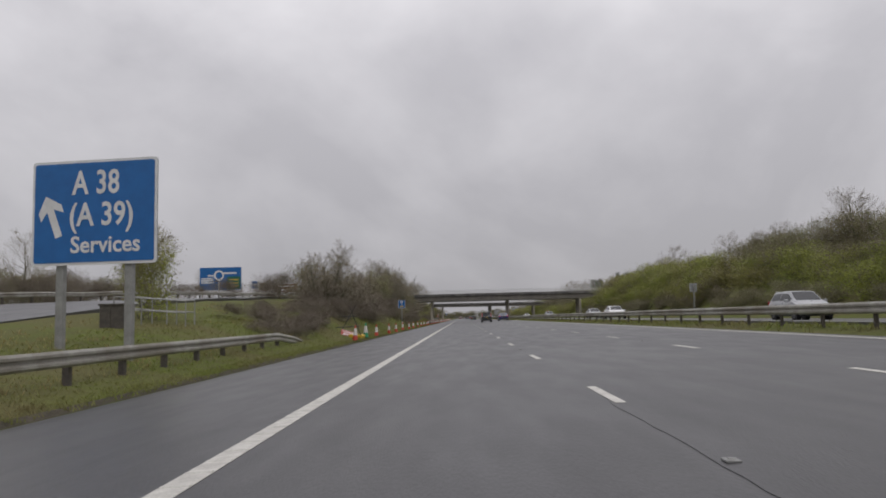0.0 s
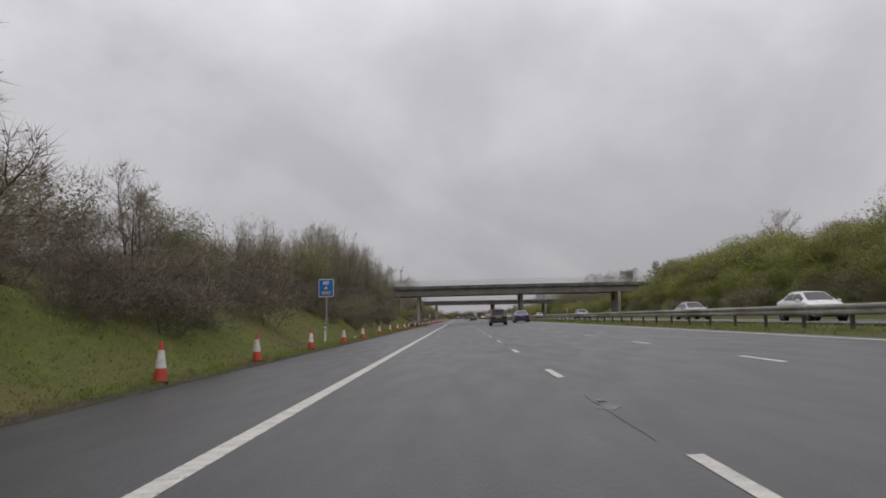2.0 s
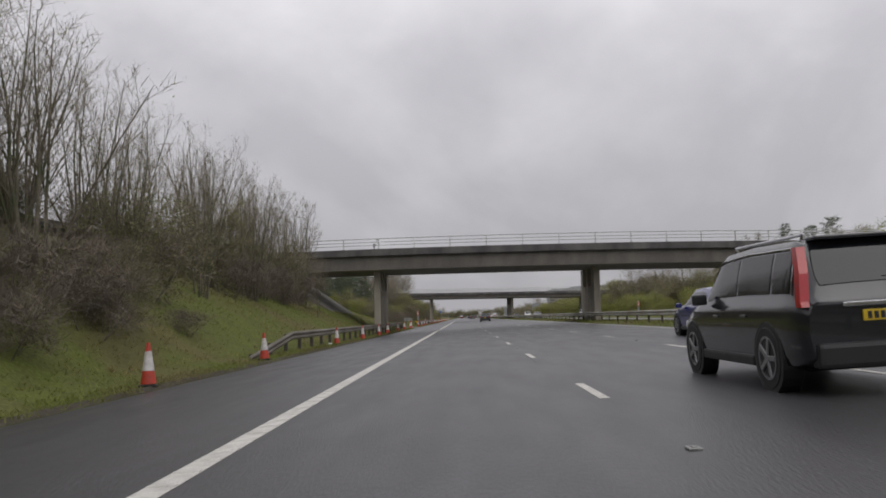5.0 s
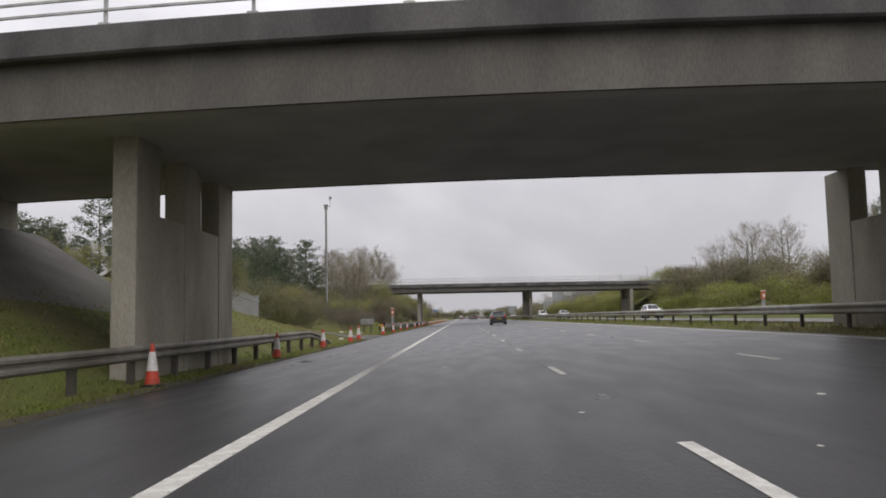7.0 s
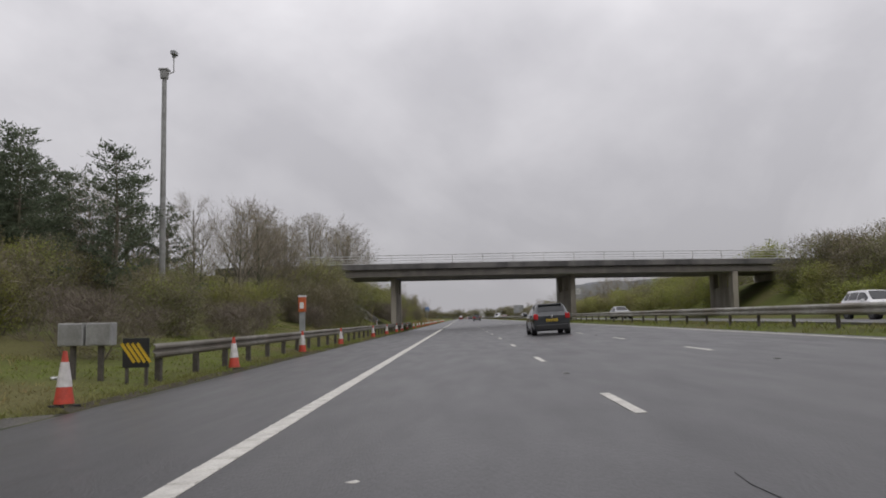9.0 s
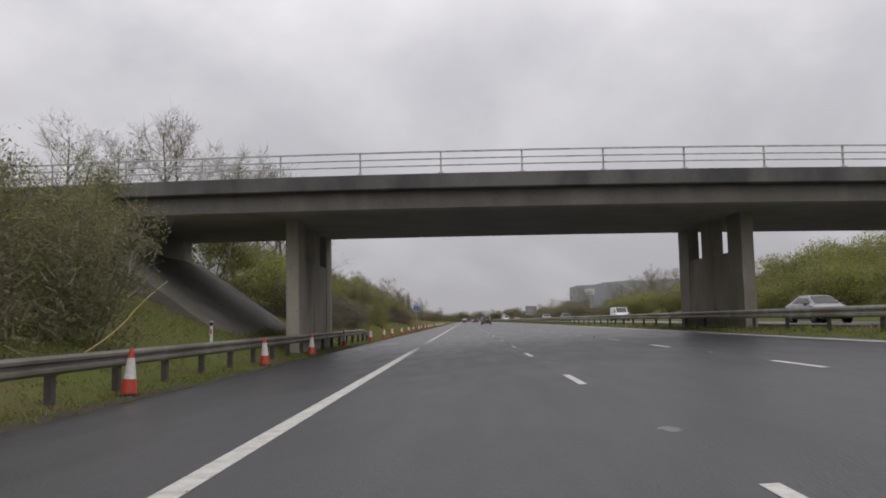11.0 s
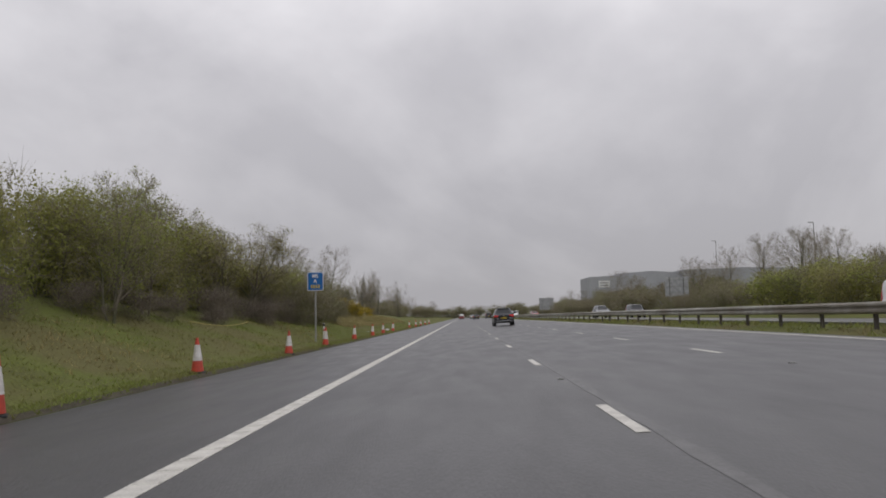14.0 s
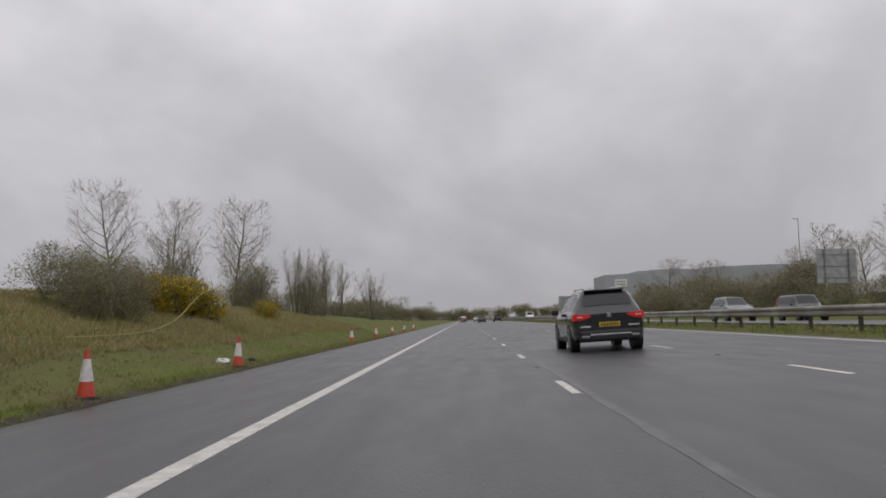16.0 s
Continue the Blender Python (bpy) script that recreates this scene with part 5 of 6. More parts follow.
def rope(points, label="yellow rope hanging loose across the bank"):
    """A sagging rope through the points."""
    root = thing("rope", label, "rope")
    cu = bpy.data.curves.new("strand", "CURVE")
    cu.dimensions, cu.bevel_depth, cu.bevel_resolution, cu.resolution_u = "3D", 0.015, 1, 6
    sp = cu.splines.new("NURBS")
    sp.points.add(len(points) - 1)
    for p, (x, y, h) in zip(sp.points, points):
        p.co = (x, y, land(x, y) + h, 1)
    sp.use_endpoint_u, sp.order_u = True, 3
    tmp = new("strand_tmp", cu)
    me = bpy.data.meshes.new_from_object(tmp)
    bpy.data.objects.remove(tmp)
    me.materials.clear()
    me.materials.append(M["rope"])
    part("strand", me, None, root)
    return root


rope([(-5.6, 291.0, 0.5), (-5.8, 293.2, 0.9), (-6.0, 295.2, 1.6), (-6.1, 297.0, 2.1)])
rope([(-7.3, 329.0, 1.4), (-7.0, 332.0, 0.9), (-6.9, 336.0, 0.7), (-6.9, 340.0, 0.8), (-7.1, 343.5, 1.2), (-7.3, 345.5, 1.7)])
rope([(-7.3, 349.0, 1.9), (-6.9, 350.5, 1.0), (-6.8, 353.0, 0.6), (-6.8, 356.0, 0.6), (-7.0, 358.5, 1.3)])
rope([(-7.3, 378.4, 0.5), (-6.8, 381.4, 0.3), (-6.9, 384.4, 0.55)])
rope([(-7.5, 420.5, 0.15), (-7.2, 424.0, 0.2), (-7.4, 427.5, 0.6), (-7.8, 430.5, 1.4), (-8.0, 432.5, 1.7), (-8.2, 435.0, 1.8)])


def litter(x, y, s, mat, label, seed):
    """A crumpled scrap lying on the verge."""
    r = random.Random(seed)
    bm = bmesh.new()
    bmesh.ops.create_icosphere(bm, subdivisions=2, radius=s)
    for v in bm.verts:
        v.co *= r.uniform(0.6, 1.15)
        v.co.z *= 0.45
    ob = part("litter", bm, M[mat])
    ob.matrix_basis = Matrix.Translation((x, y, land(x, y) + s * 0.25))
    return tagged(ob, label, "litter")


for i, (x, y, s, mat) in enumerate(((-4.7, 100.9, 0.10, "white"), (-4.3, 103.5, 0.08, "white"), (-5.4, 229.5 - 6, 0.16, "white"), (-7.6, 237.8, 0.2, "white"), (-6.6, 242.2, 0.12, "white"), (-4.9, 424.5, 0.22, "white"), (-4.6, 426.5, 0.16, "rubber"), (-4.5, 164.0, 0.12, "white"), (-4.6, 47.6, 0.14, "orange"), (-5.4, 414.0, 0.08, "white"))):
    litter(x, y, s, mat, {"white": "pale crumpled litter on the grass verge", "rubber": "black scrap of tyre on the grass verge", "orange": "broken red plastic piece on the grass verge"}[mat], i)


def road_frame(x, y, turn):
    """A fallen sign frame with yellow sandbags."""
    root = thing("folding_stand", "black steel folding sign stand leaning on the bank", "sign stand", (x, y, land(x, y)), turn)
    for a, b in (((-0.9, 0, 0.05), (0.2, 0.2, 2.0)), ((0.5, 0, 0.05), (-0.2, 0.2, 1.9)), ((-1.1, 0.05, 0.6), (0.4, 0.1, 0.65)), ((-0.9, 0.1, 1.25), (0.3, 0.15, 1.3))):
        bm = bmesh.new()
        cyl(bm, a, b, 0.025, 0.025, 8)
        part("bar", bm, M["black"], root)
    return root


road_frame(-4.9, 49.3, 10)


def sandbag(x, y, turn, seed):
    r = random.Random(seed)
    bm = bmesh.new()
    box(bm, 0, 0, 0.12, 0.55, 0.36, 0.24, 0.10)
    for v in bm.verts:
        v.co += Vector((r.gauss(0, 0.012), r.gauss(0, 0.012), r.gauss(0, 0.015)))
    ob = part("sandbag", bm, M["yellow"], smooth=True)
    ob.matrix_basis = Matrix.Translation((x, y, land(x, y) - 0.02)) @ Matrix.Rotation(radians(turn), 4, "Z")
    return tagged(ob, "yellow plastic sandbag lying on the verge", "sandbag", "yellow sandbags on the verge")


for i, (x, y, t) in enumerate(((-4.75, 48.2, 20), (-4.9, 49.4, -35), (-4.5, 50.2, 70))):
    sandbag(x, y, t, i)


def fallen_sign(x, y):
    """A red temporary sign lying upside down against the bank."""
    root = thing("fallen_sign", "red temporary sign with white bars fallen on the bank", "road sign", (x, y, land(x, y) + 0.02))
    root.matrix_basis = root.matrix_basis @ pose(0, 0, 0, -52, 16, 14) @ Matrix.Scale(0.85, 4)
    bm = bmesh.new()
    panel(bm, 1.05, 0.62, 0, 0, 0.02, 0.04)
    board = part("board", bm, M["cone_red_flat"], root)
    for z, w, n in ((0.40, 0.09, 6), (0.16, 0.10, 5)):
        for k in range(n):
            bar(board, -0.33 + 0.13 * k + (0.04 if n == 5 else 0), z, w, 0.13, "white", "bar", -0.012)
    bar(board, 0, 0.585, 0.98, 0.02, "white", "border", -0.012)
    bar(board, 0, 0.035, 0.98, 0.02, "white", "border", -0.012)
    return root


M["cone_red_flat"] = plain("faded_red_sign", (0.36, 0.06, 0.045), 0.5)
fallen_sign(-5.1, 48.3)


# ---- vehicles ----
def wheel(parent, x, y, r, w, side):
    hub = part("wheel", bmesh_wheel(r, w), M["rubber"], parent, "black tyre", smooth=False)
    hub.matrix_basis = Matrix.Translation((x, y, r))
    bm = bmesh.new()
    cyl(bm, (side * (w / 2 - 0.03), 0, 0), (side * (w / 2 - 0.012), 0, 0), r * 0.66, r * 0.66, 20)
    part("rim_disc", bm, M["black"], hub)
    bm = bmesh.new()
    for k in range(5):
        a = 2 * math.pi * k / 5 + 0.3
        m = Matrix.Rotation(a, 4, "X")
        box(bm, side * (w / 2 + 0.0), 0, r * 0.34, 0.025, r * 0.16, r * 0.62, 0.008, m)
    cyl(bm, (side * (w / 2 - 0.02), 0, 0), (side * (w / 2 + 0.015), 0, 0), r * 0.16, r * 0.14, 12)
    n = 20
    for k in range(n):
        a = 2 * math.pi * k / n
        box(bm, side * (w / 2 - 0.004), 0, r * 0.64, 0.02, r * 0.22, r * 0.07, 0, Matrix.Rotation(a, 4, "X"))
    part("rim", bm, M["rim"], hub, "alloy rim")
    return hub


def bmesh_wheel(r, w):
    bm = bmesh.new()
    n, prof = 28, ((-w / 2, r * 0.66), (-w / 2, r * 0.93), (-w / 2 + 0.03, r), (w / 2 - 0.03, r), (w / 2, r * 0.93), (w / 2, r * 0.66))
    rings = [[(x, rr * math.cos(2 * math.pi * k / n), rr * math.sin(2 * math.pi * k / n)) for x, rr in prof] for k in range(n)]
    vr = [[bm.verts.new(p) for p in q] for q in rings]
    for k in range(n):
        a, b = vr[k], vr[(k + 1) % n]
        for i in range(len(prof)):
            j = (i + 1) % len(prof)
            bm.faces.new((a[i], a[j], b[j], b[i]))
    bmesh.ops.recalc_face_normals(bm, faces=bm.faces)
    return bm


STYLES = {
    # cabin: y at belt rear, roof rear, roof front, belt front (shares of length); roof half width share; deck heights rear and front
    "suv": dict(cab=(0.015, 0.115, 0.55, 0.74), roofw=0.665, belt=(1.02, 0.98), nose=0.82, clear=0.24, wheel=0.355, tail="wide"),
    "boxy": dict(cab=(0.012, 0.06, 0.58, 0.73), roofw=0.80, belt=(1.02, 1.00), nose=0.86, clear=0.24, wheel=0.36, tail="tall"),
    "saloon": dict(cab=(0.06, 0.28, 0.54, 0.74), roofw=0.70, belt=(0.98, 0.90), nose=0.70, clear=0.18, wheel=0.335, tail="wide"),
    "hatch": dict(cab=(0.02, 0.13, 0.55, 0.75), roofw=0.74, belt=(0.95, 0.90), nose=0.70, clear=0.18, wheel=0.315, tail="corner"),
    "van": dict(cab=(0.012, 0.03, 0.74, 0.86), roofw=0.86, belt=(1.05, 1.08), nose=0.92, clear=0.22, wheel=0.33, tail="tall"),
}


def car(label, style, L, W, H, paint, at, turn=0.0, lit=False, rails=False, group=""):
    s = STYLES[style]
    root = thing("van" if style == "van" else "car", label, "van" if style == "van" else "car", at, turn, group)
    if turn == 0:
        root.matrix_basis = Matrix.Translation(at) @ Matrix.Rotation(-math.atan(FALL) if at[0] < 12 else 0, 4, "Y")
    hw, cl = W / 2, s["clear"]
    bR, bF = s["belt"]
    c0, c1, c2, c3 = (L * k for k in s["cab"])
    wheel_y = (L * 0.195, L * 0.795)
    zt, zr = H, bR - 0.03
    wt = hw * s["roofw"]
    nose = s["nose"]
    grid = np.linspace(0, L, 240)

    def eased(pts, win):
        """A smooth run through the points along the car."""
        v = np.interp(grid, [p[0] for p in pts], [p[1] for p in pts])
        n = max(1, round(win / (grid[1] - grid[0])))
        v = np.convolve(np.pad(v, n, mode="edge"), np.ones(2 * n + 1) / (2 * n + 1), mode="valid")
        return lambda y: float(np.interp(y, grid, v))

    f_top = eased([(0, bR - 0.10), (c0, bR + 0.02), (c1, H - 0.035), (L * 0.36, H), (c2, H - 0.03), (c3, bF + 0.05), (L * 0.93, nose + 0.03), (L * 0.975, nose - 0.06), (L, nose - 0.26)], 0.07)
    f_belt = eased([(0, bR - 0.14), (0.10, bR - 0.03), (L * 0.3, bR - 0.01), (c3, bF), (L * 0.93, nose - 0.06), (L, nose - 0.34)], 0.10)
    f_low = eased([(0, cl + 0.10), (0.25, cl), (L * 0.9, cl), (L, cl + 0.10)], 0.08)
    f_wide = eased([(0, hw * 0.88), (0.10, hw * 0.96), (0.40, hw), (L * 0.80, hw), (L * 0.94, hw * 0.90), (L, hw * 0.66)], 0.06)
    f_roof = eased([(0, hw * 0.82), (c0, hw * 0.86), (c1, wt), (c2, wt * 0.97), (c3, hw * 0.84), (L, hw * 0.55)], 0.08)

    def section(y):
        b, w, top, rw = f_low(y), f_wide(y), f_top(y), f_roof(y)
        be = min(f_belt(y), top - 0.03)
        drop = min(0.085, (top - be) * 0.5)
        out = [(w * 0.80, b), (w * 0.95, b + 0.06), (w * 0.985, b + 0.18), (w, (b + be) / 2 + 0.04), (w * 0.992, be - 0.14), (w * 0.962, be - 0.03), (w * 0.94, be)]
        for k in (0.33, 0.66):
            out.append((w * 0.93 + (rw - w * 0.93) * k + 0.025 * math.sin(math.pi * k) * min(1, (top - be) * 3), be + (top - drop - be) * k))
        return out + [(rw, top - drop), (rw * 0.93, top - drop * 0.35), (rw * 0.68, top - 0.012), (0.0, top)]

    bm = bmesh.new()
    rings = []
    for y in sorted({0.0, 0.012, 0.035, 0.07, 0.11, 0.16} | {round(0.16 + (L - 0.24) * k / 34, 4) for k in range(35)} | {round(L - 0.04, 4), L}):
        half = section(y)
        rings.append([(x, y, z) for x, z in half] + [(-x, y, z) for x, z in reversed(half[:-1])])
    loft(bm, rings)
    part("body", bm, M[paint], root, smooth=True)

    def patch(name, rows, mat="glass", label_="", thick=0.012):
        """A thin curved plate over the grid of points."""
        bm = bmesh.new()
        vs = [[bm.verts.new(p) for p in row] for row in rows]
        for a, b in zip(vs, vs[1:]):
            for i in range(len(a) - 1):
                bm.faces.new((a[i], a[i + 1], b[i + 1], b[i]))
        bmesh.ops.recalc_face_normals(bm, faces=bm.faces)
        if len(bm.faces):
            bmesh.ops.solidify(bm, geom=bm.faces[:], thickness=thick)
        return part(name, bm, M[mat], root, label_, smooth=True)

    def side_point(y, k, sd):
        """A point of the side glass, k of the way from the belt to the roof's edge."""
        half = section(y)
        pts = half[6:10]
        i = min(2, int(k * 3))
        (xa, za), (xb, zb) = pts[i], pts[i + 1]
        f = k * 3 - i
        return (sd * (xa + (xb - xa) * f + 0.007), y, za + (zb - za) * f)

    def top_point(y, u):
        """A point of the front or rear glass, u across from side to side."""
        rw, top = f_roof(y), f_top(y)
        return (u * rw, y, top - 0.012 * (u / 0.68) ** 2)

    ends = []
    if style != "van":
        ya, yb = c0 + (c1 - c0) * (0.24 if style in ("suv", "hatch") else 0.16), c0 + (c1 - c0) * 0.88
        ends.append(("rear_window", ya, yb, (0, -0.012, 0.006)))
    ends.append(("windscreen", c3 - (c3 - c2) * 0.10, c3 - (c3 - c2) * 0.92, (0, 0.006, 0.008)))
    for name, ya, yb, off in ends:
        rows = []
        for i in range(9):
            v = i / 8
            y = ya + (yb - ya) * v
            reach = 0.86 - 0.05 * (2 * v - 1) ** 4
            rows.append([tuple(Vector(top_point(y, u * reach)) + Vector(off)) for u in (-1, -0.75, -0.4, 0, 0.4, 0.75, 1)])
        patch(name, rows)
    back, ahead = c0 + (c1 - c0) * 0.62, c3 - (c3 - c2) * 0.30
    cuts = ((0.05, 0.20), (0.225, 0.56), (0.585, 0.96)) if style in ("suv", "boxy") else ((0.06, 0.46), (0.49, 0.95)) if style != "van" else ((0.80, 0.98),)
    for sd in (-1, 1):
        for u0, u1 in cuts:
            rows = []
            for i in range(7):
                y = back + (ahead - back) * (u0 + (u1 - u0) * i / 6)
                hi = 0.90 * min(1.0, 0.45 + (y - back) * 2.2 + 0.1) if u0 < 0.1 else 0.90
                rows.append([side_point(y, 0.12 + (hi - 0.12) * k / 4, sd) for k in range(5)])
            patch("side_window", rows)
        if rails:
            bm = bmesh.new()
            line = []
            for i in range(25):
                y = back + (ahead + 0.12 - back) * (0.03 + 0.97 * i / 24)
                line.append(Vector(side_point(y, 0.95, sd)))
            line = [Vector(side_point(back + (ahead - back) * 0.03, k, sd)) for k in (0.1, 0.4, 0.7)] + line
            for a, b in zip(line, line[1:]):
                cyl(bm, a, b, 0.012, 0.012, 6)
            part("window_trim", bm, M["chrome"], root, "silver window trim")
    # wheels and arches
    for y in wheel_y:
        for sd in (-1, 1):
            bm = bmesh.new()
            cyl(bm, (sd * (hw - 0.22), y, s["wheel"]), (sd * (hw + 0.004), y, s["wheel"]), s["wheel"] + 0.055, s["wheel"] + 0.045, 24)
            part("wheel_arch", bm, M["black"], root, "black wheel arch")
            wheel(root, sd * (hw - 0.10), y, s["wheel"], 0.225, sd)
    for sd in (-1, 1):
        bm = bmesh.new()
        box(bm, sd * (hw - 0.03), L * 0.5, cl + 0.07, 0.07, L * 0.42, 0.13, 0.03)
        part("sill_trim", bm, M["black"], root, "black sill trim")
        if style == "suv":
            bm = bmesh.new()
            box(bm, sd * (hw - 0.004), L * 0.52, cl + 0.15, 0.03, L * 0.22, 0.035, 0.01)
            part("sill_strip", bm, M["chrome"], root, "silver sill strip")
    # bumpers, plate, lamps
    bm = bmesh.new()
    box(bm, 0, 0.05, cl + 0.17, W * 0.84, 0.22, 0.26, 0.05)
    bumper = part("rear_bumper", bm, M["black"], root, "black lower bumper")
    if style == "suv":
        bm = bmesh.new()
        box(bm, 0, -0.07, cl + 0.19, W * 0.56, 0.03, 0.05, 0.012)
        part("bumper_trim", bm, M["chrome"], bumper, "silver bumper trim")
        for sd in (-1, 1):
            bm = bmesh.new()
            box(bm, sd * W * 0.34, -0.065, cl + 0.15, 0.20, 0.04, 0.06, 0.015)
            part("exhaust_trim", bm, M["rim"], bumper, "silver exhaust trim")
        for sd in (-1, 1):
            bm = bmesh.new()
            box(bm, sd * hw * 0.66, -0.012, cl + 0.40, 0.26, 0.04, 0.035, 0.008)
            part("reflector", bm, M["clear"], root, "pale bumper lamp")
    zp = {"suv": cl + 0.44, "boxy": bR - 0.22, "saloon": bR - 0.22, "hatch": bR - 0.28, "van": cl + 0.5}[style]
    bm = bmesh.new()
    box(bm, 0, -0.012, zp, 0.52, 0.03, 0.112, 0.004)
    plate = part("number_plate", bm, M["plate"], root, "yellow plate with dark bars")
    for k in range(7):
        bar(plate, -0.20 + 0.066 * k, zp, 0.04, 0.072, "black", "bar", -0.03)
    lamp = "lamp_on" if lit else "red_light"
    for sd in (-1, 1):
        bm = bmesh.new()
        if s["tail"] == "tall":
            lo, hi = Vector((sd * hw * 0.90, 0.045, bR - 0.05)), Vector((sd * hw * 0.80, c0 + (c1 - c0) * 0.78, zr + (zt - zr) * 0.80))
            d = Vector((sd * 0.045, 0, 0))
            loft(bm, [[tuple(p - d * 1.1), tuple(p + d), tuple(p + d + Vector((0, 0.12, 0))), tuple(p - d * 1.1 + Vector((0, 0.12, 0)))] for p in (lo - Vector((0, 0.02, 0.06)), lo, lo.lerp(hi, 0.5) - Vector((0, 0.03, 0)), hi)])
        elif s["tail"] == "wide":
            rings = [(0.975, 0.10, 0.070, 0.0), (0.93, 0.02, 0.085, 0.0), (0.80, -0.015, 0.078, 0.004), (0.66, -0.02, 0.055, 0.012), (0.50, -0.015, 0.018, 0.026)]
            loft(bm, [[(sd * hw * u, y0, bR - 0.14 + dz - hh), (sd * hw * u, y0, bR - 0.14 + dz + hh), (sd * hw * u, y0 + 0.16, bR - 0.14 + dz + hh), (sd * hw * u, y0 + 0.16, bR - 0.14 + dz - hh)] for u, y0, hh, dz in rings])
        else:
            box(bm, sd * hw * 0.82, 0.06, bR - 0.10, hw * 0.24, 0.16, 0.26, 0.04)
        light = part("tail_light", bm, M[lamp], root, "red tail light")
        if s["tail"] == "wide":
            bm = bmesh.new()
            box(bm, sd * hw * 0.80, -0.018, bR - 0.135, hw * 0.16, 0.02, 0.022, 0.006)
            part("lens", bm, M["clear"], light)
        bm = bmesh.new()
        box(bm, sd * hw * 0.66, L * 0.955, s["nose"] - 0.16, hw * 0.40, 0.16, 0.13, 0.04)
        part("headlight", bm, M["clear"], root, "clear headlight")
        bm = bmesh.new()
        box(bm, sd * (hw + 0.09), c3 - 0.42, bF + 0.06, 0.2, 0.10, 0.15, 0.035)
        part("wing_mirror", bm, M["black" if paint == "paint_black" else paint], root)
        bm = bmesh.new()
        for yy in (0.34, 0.56):
            box(bm, sd * (hw - 0.002), L * yy, bR - 0.19, 0.03, 0.17, 0.03, 0.008)
        part("door_handle", bm, M[paint], root)
        if rails:
            bm = bmesh.new()
            cyl(bm, (sd * wt * 0.80, c1 + 0.2, zt + 0.005), (sd * wt * 0.78, c2 - 0.15, zt + 0.03), 0.018, 0.018, 8)
            for yy in (c1 + 0.2, c2 - 0.2):
                box(bm, sd * wt * 0.79, yy, zt - 0.025, 0.03, 0.08, 0.08, 0.01)
            part("roof_rail", bm, M["chrome"], root, "silver roof rail")
    bm = bmesh.new()
    box(bm, 0, L - 0.06, cl + 0.26, W * 0.5, 0.14, 0.2, 0.03)
    part("grille", bm, M["black"], root, "black grille")
    bm = bmesh.new()
    box(bm, 0, L - 0.005, cl + 0.22, 0.5, 0.03, 0.11, 0.004)
    part("front_plate", bm, M["white"], root, "pale front plate")
    if style in ("suv", "boxy", "hatch"):
        bm = bmesh.new()
        box(bm, 0, c1 - 0.02, zt - 0.055, wt * 1.66, 0.24, 0.045, 0.018)
        part("spoiler", bm, M[paint], root)
        bm = bmesh.new()
        cyl(bm, (0.02, c0 + (c1 - c0) * 0.30 - 0.02, zr + (zt - zr) * 0.27), (0.34, c0 + (c1 - c0) * 0.36 - 0.02, zr + (zt - zr) * 0.33), 0.014, 0.01, 6)
        part("wiper", bm, M["black"], root)
    if style != "van":
        bm = bmesh.new()
        box(bm, 0, 0.0, bR - (0.10 if style == "boxy" else 0.12), 0.9 if style == "boxy" else 0.10, 0.04, 0.05 if style == "boxy" else 0.10, 0.01)
        part("badge_trim", bm, M["chrome"], root, "chrome trim")
    return root


def on_road(x, y):
    return (x, y, FALL * x + 0.008)


def on_far(x, y):
    return (x, y, flat_z(x) + 0.008)


car("black crossover car with red tail lights in the middle lane", "suv", 4.49, 1.84, 1.61, "paint_black", on_road(5.9, 421.4), lit=True, rails=True)
car("black boxy off-road car with tall red tail lights", "boxy", 4.63, 1.79, 1.68, "paint_black", on_road(6.35, 133.5), lit=False, rails=True)
car("dark blue saloon car in the outer lane", "saloon", 4.87, 1.85, 1.48, "paint_blue", on_road(10.0, 147.5), lit=True)
car("dark grey hatchback car in the middle lane", "hatch", 4.3, 1.77, 1.46, "paint_grey", on_road(6.1, 262.0))
car("dark grey hatchback car far along the middle lane", "hatch", 4.3, 1.77, 1.46, "paint_grey", on_road(6.1, 575.0))
car("black off-road car far along the outer lane", "boxy", 4.6, 1.8, 1.7, "paint_black", on_road(9.8, 580.0))
car("white crossover car far along the middle lane", "suv", 4.4, 1.84, 1.64, "paint_white", on_road(5.9, 640.0))
car("pale van far along the inner lane", "van", 5.2, 1.95, 2.1, "paint_white", on_road(1.9, 690.0))
car("red hatchback car far along the inner lane", "hatch", 4.1, 1.75, 1.46, "paint_red", on_road(1.9, 650.0))
car("silver hatchback car on the opposite carriageway", "hatch", 4.2, 1.77, 1.5, "paint_silver", on_far(19.3, 42.5), 180)
car("white saloon car on the opposite carriageway", "saloon", 4.6, 1.8, 1.46, "paint_white", on_far(19.3, 91.0), 180)
car("silver saloon car on the opposite carriageway", "saloon", 4.6, 1.8, 1.46, "paint_silver", on_far(21.5, 118.0), 180)
car("silver hatchback car under the overbridge on the opposite carriageway", "hatch", 4.2, 1.77, 1.5, "paint_silver", on_far(21.5, 176.0), 180)
car("white crossover car on the opposite carriageway", "suv", 4.5, 1.85, 1.64, "paint_white", on_far(24.6, 271.5), 180)
car("silver saloon car beyond the pier on the opposite carriageway", "saloon", 4.6, 1.8, 1.46, "paint_silver", on_far(20.5, 320.0), 180)
car("white panel van on the opposite carriageway", "van", 4.9, 1.95, 2.0, "paint_white", on_far(24.0, 391.0), 180)
car("grey crossover car on the opposite carriageway", "suv", 4.6, 1.85, 1.66, "paint_dark_silver", on_far(20.6, 458.0), 180)
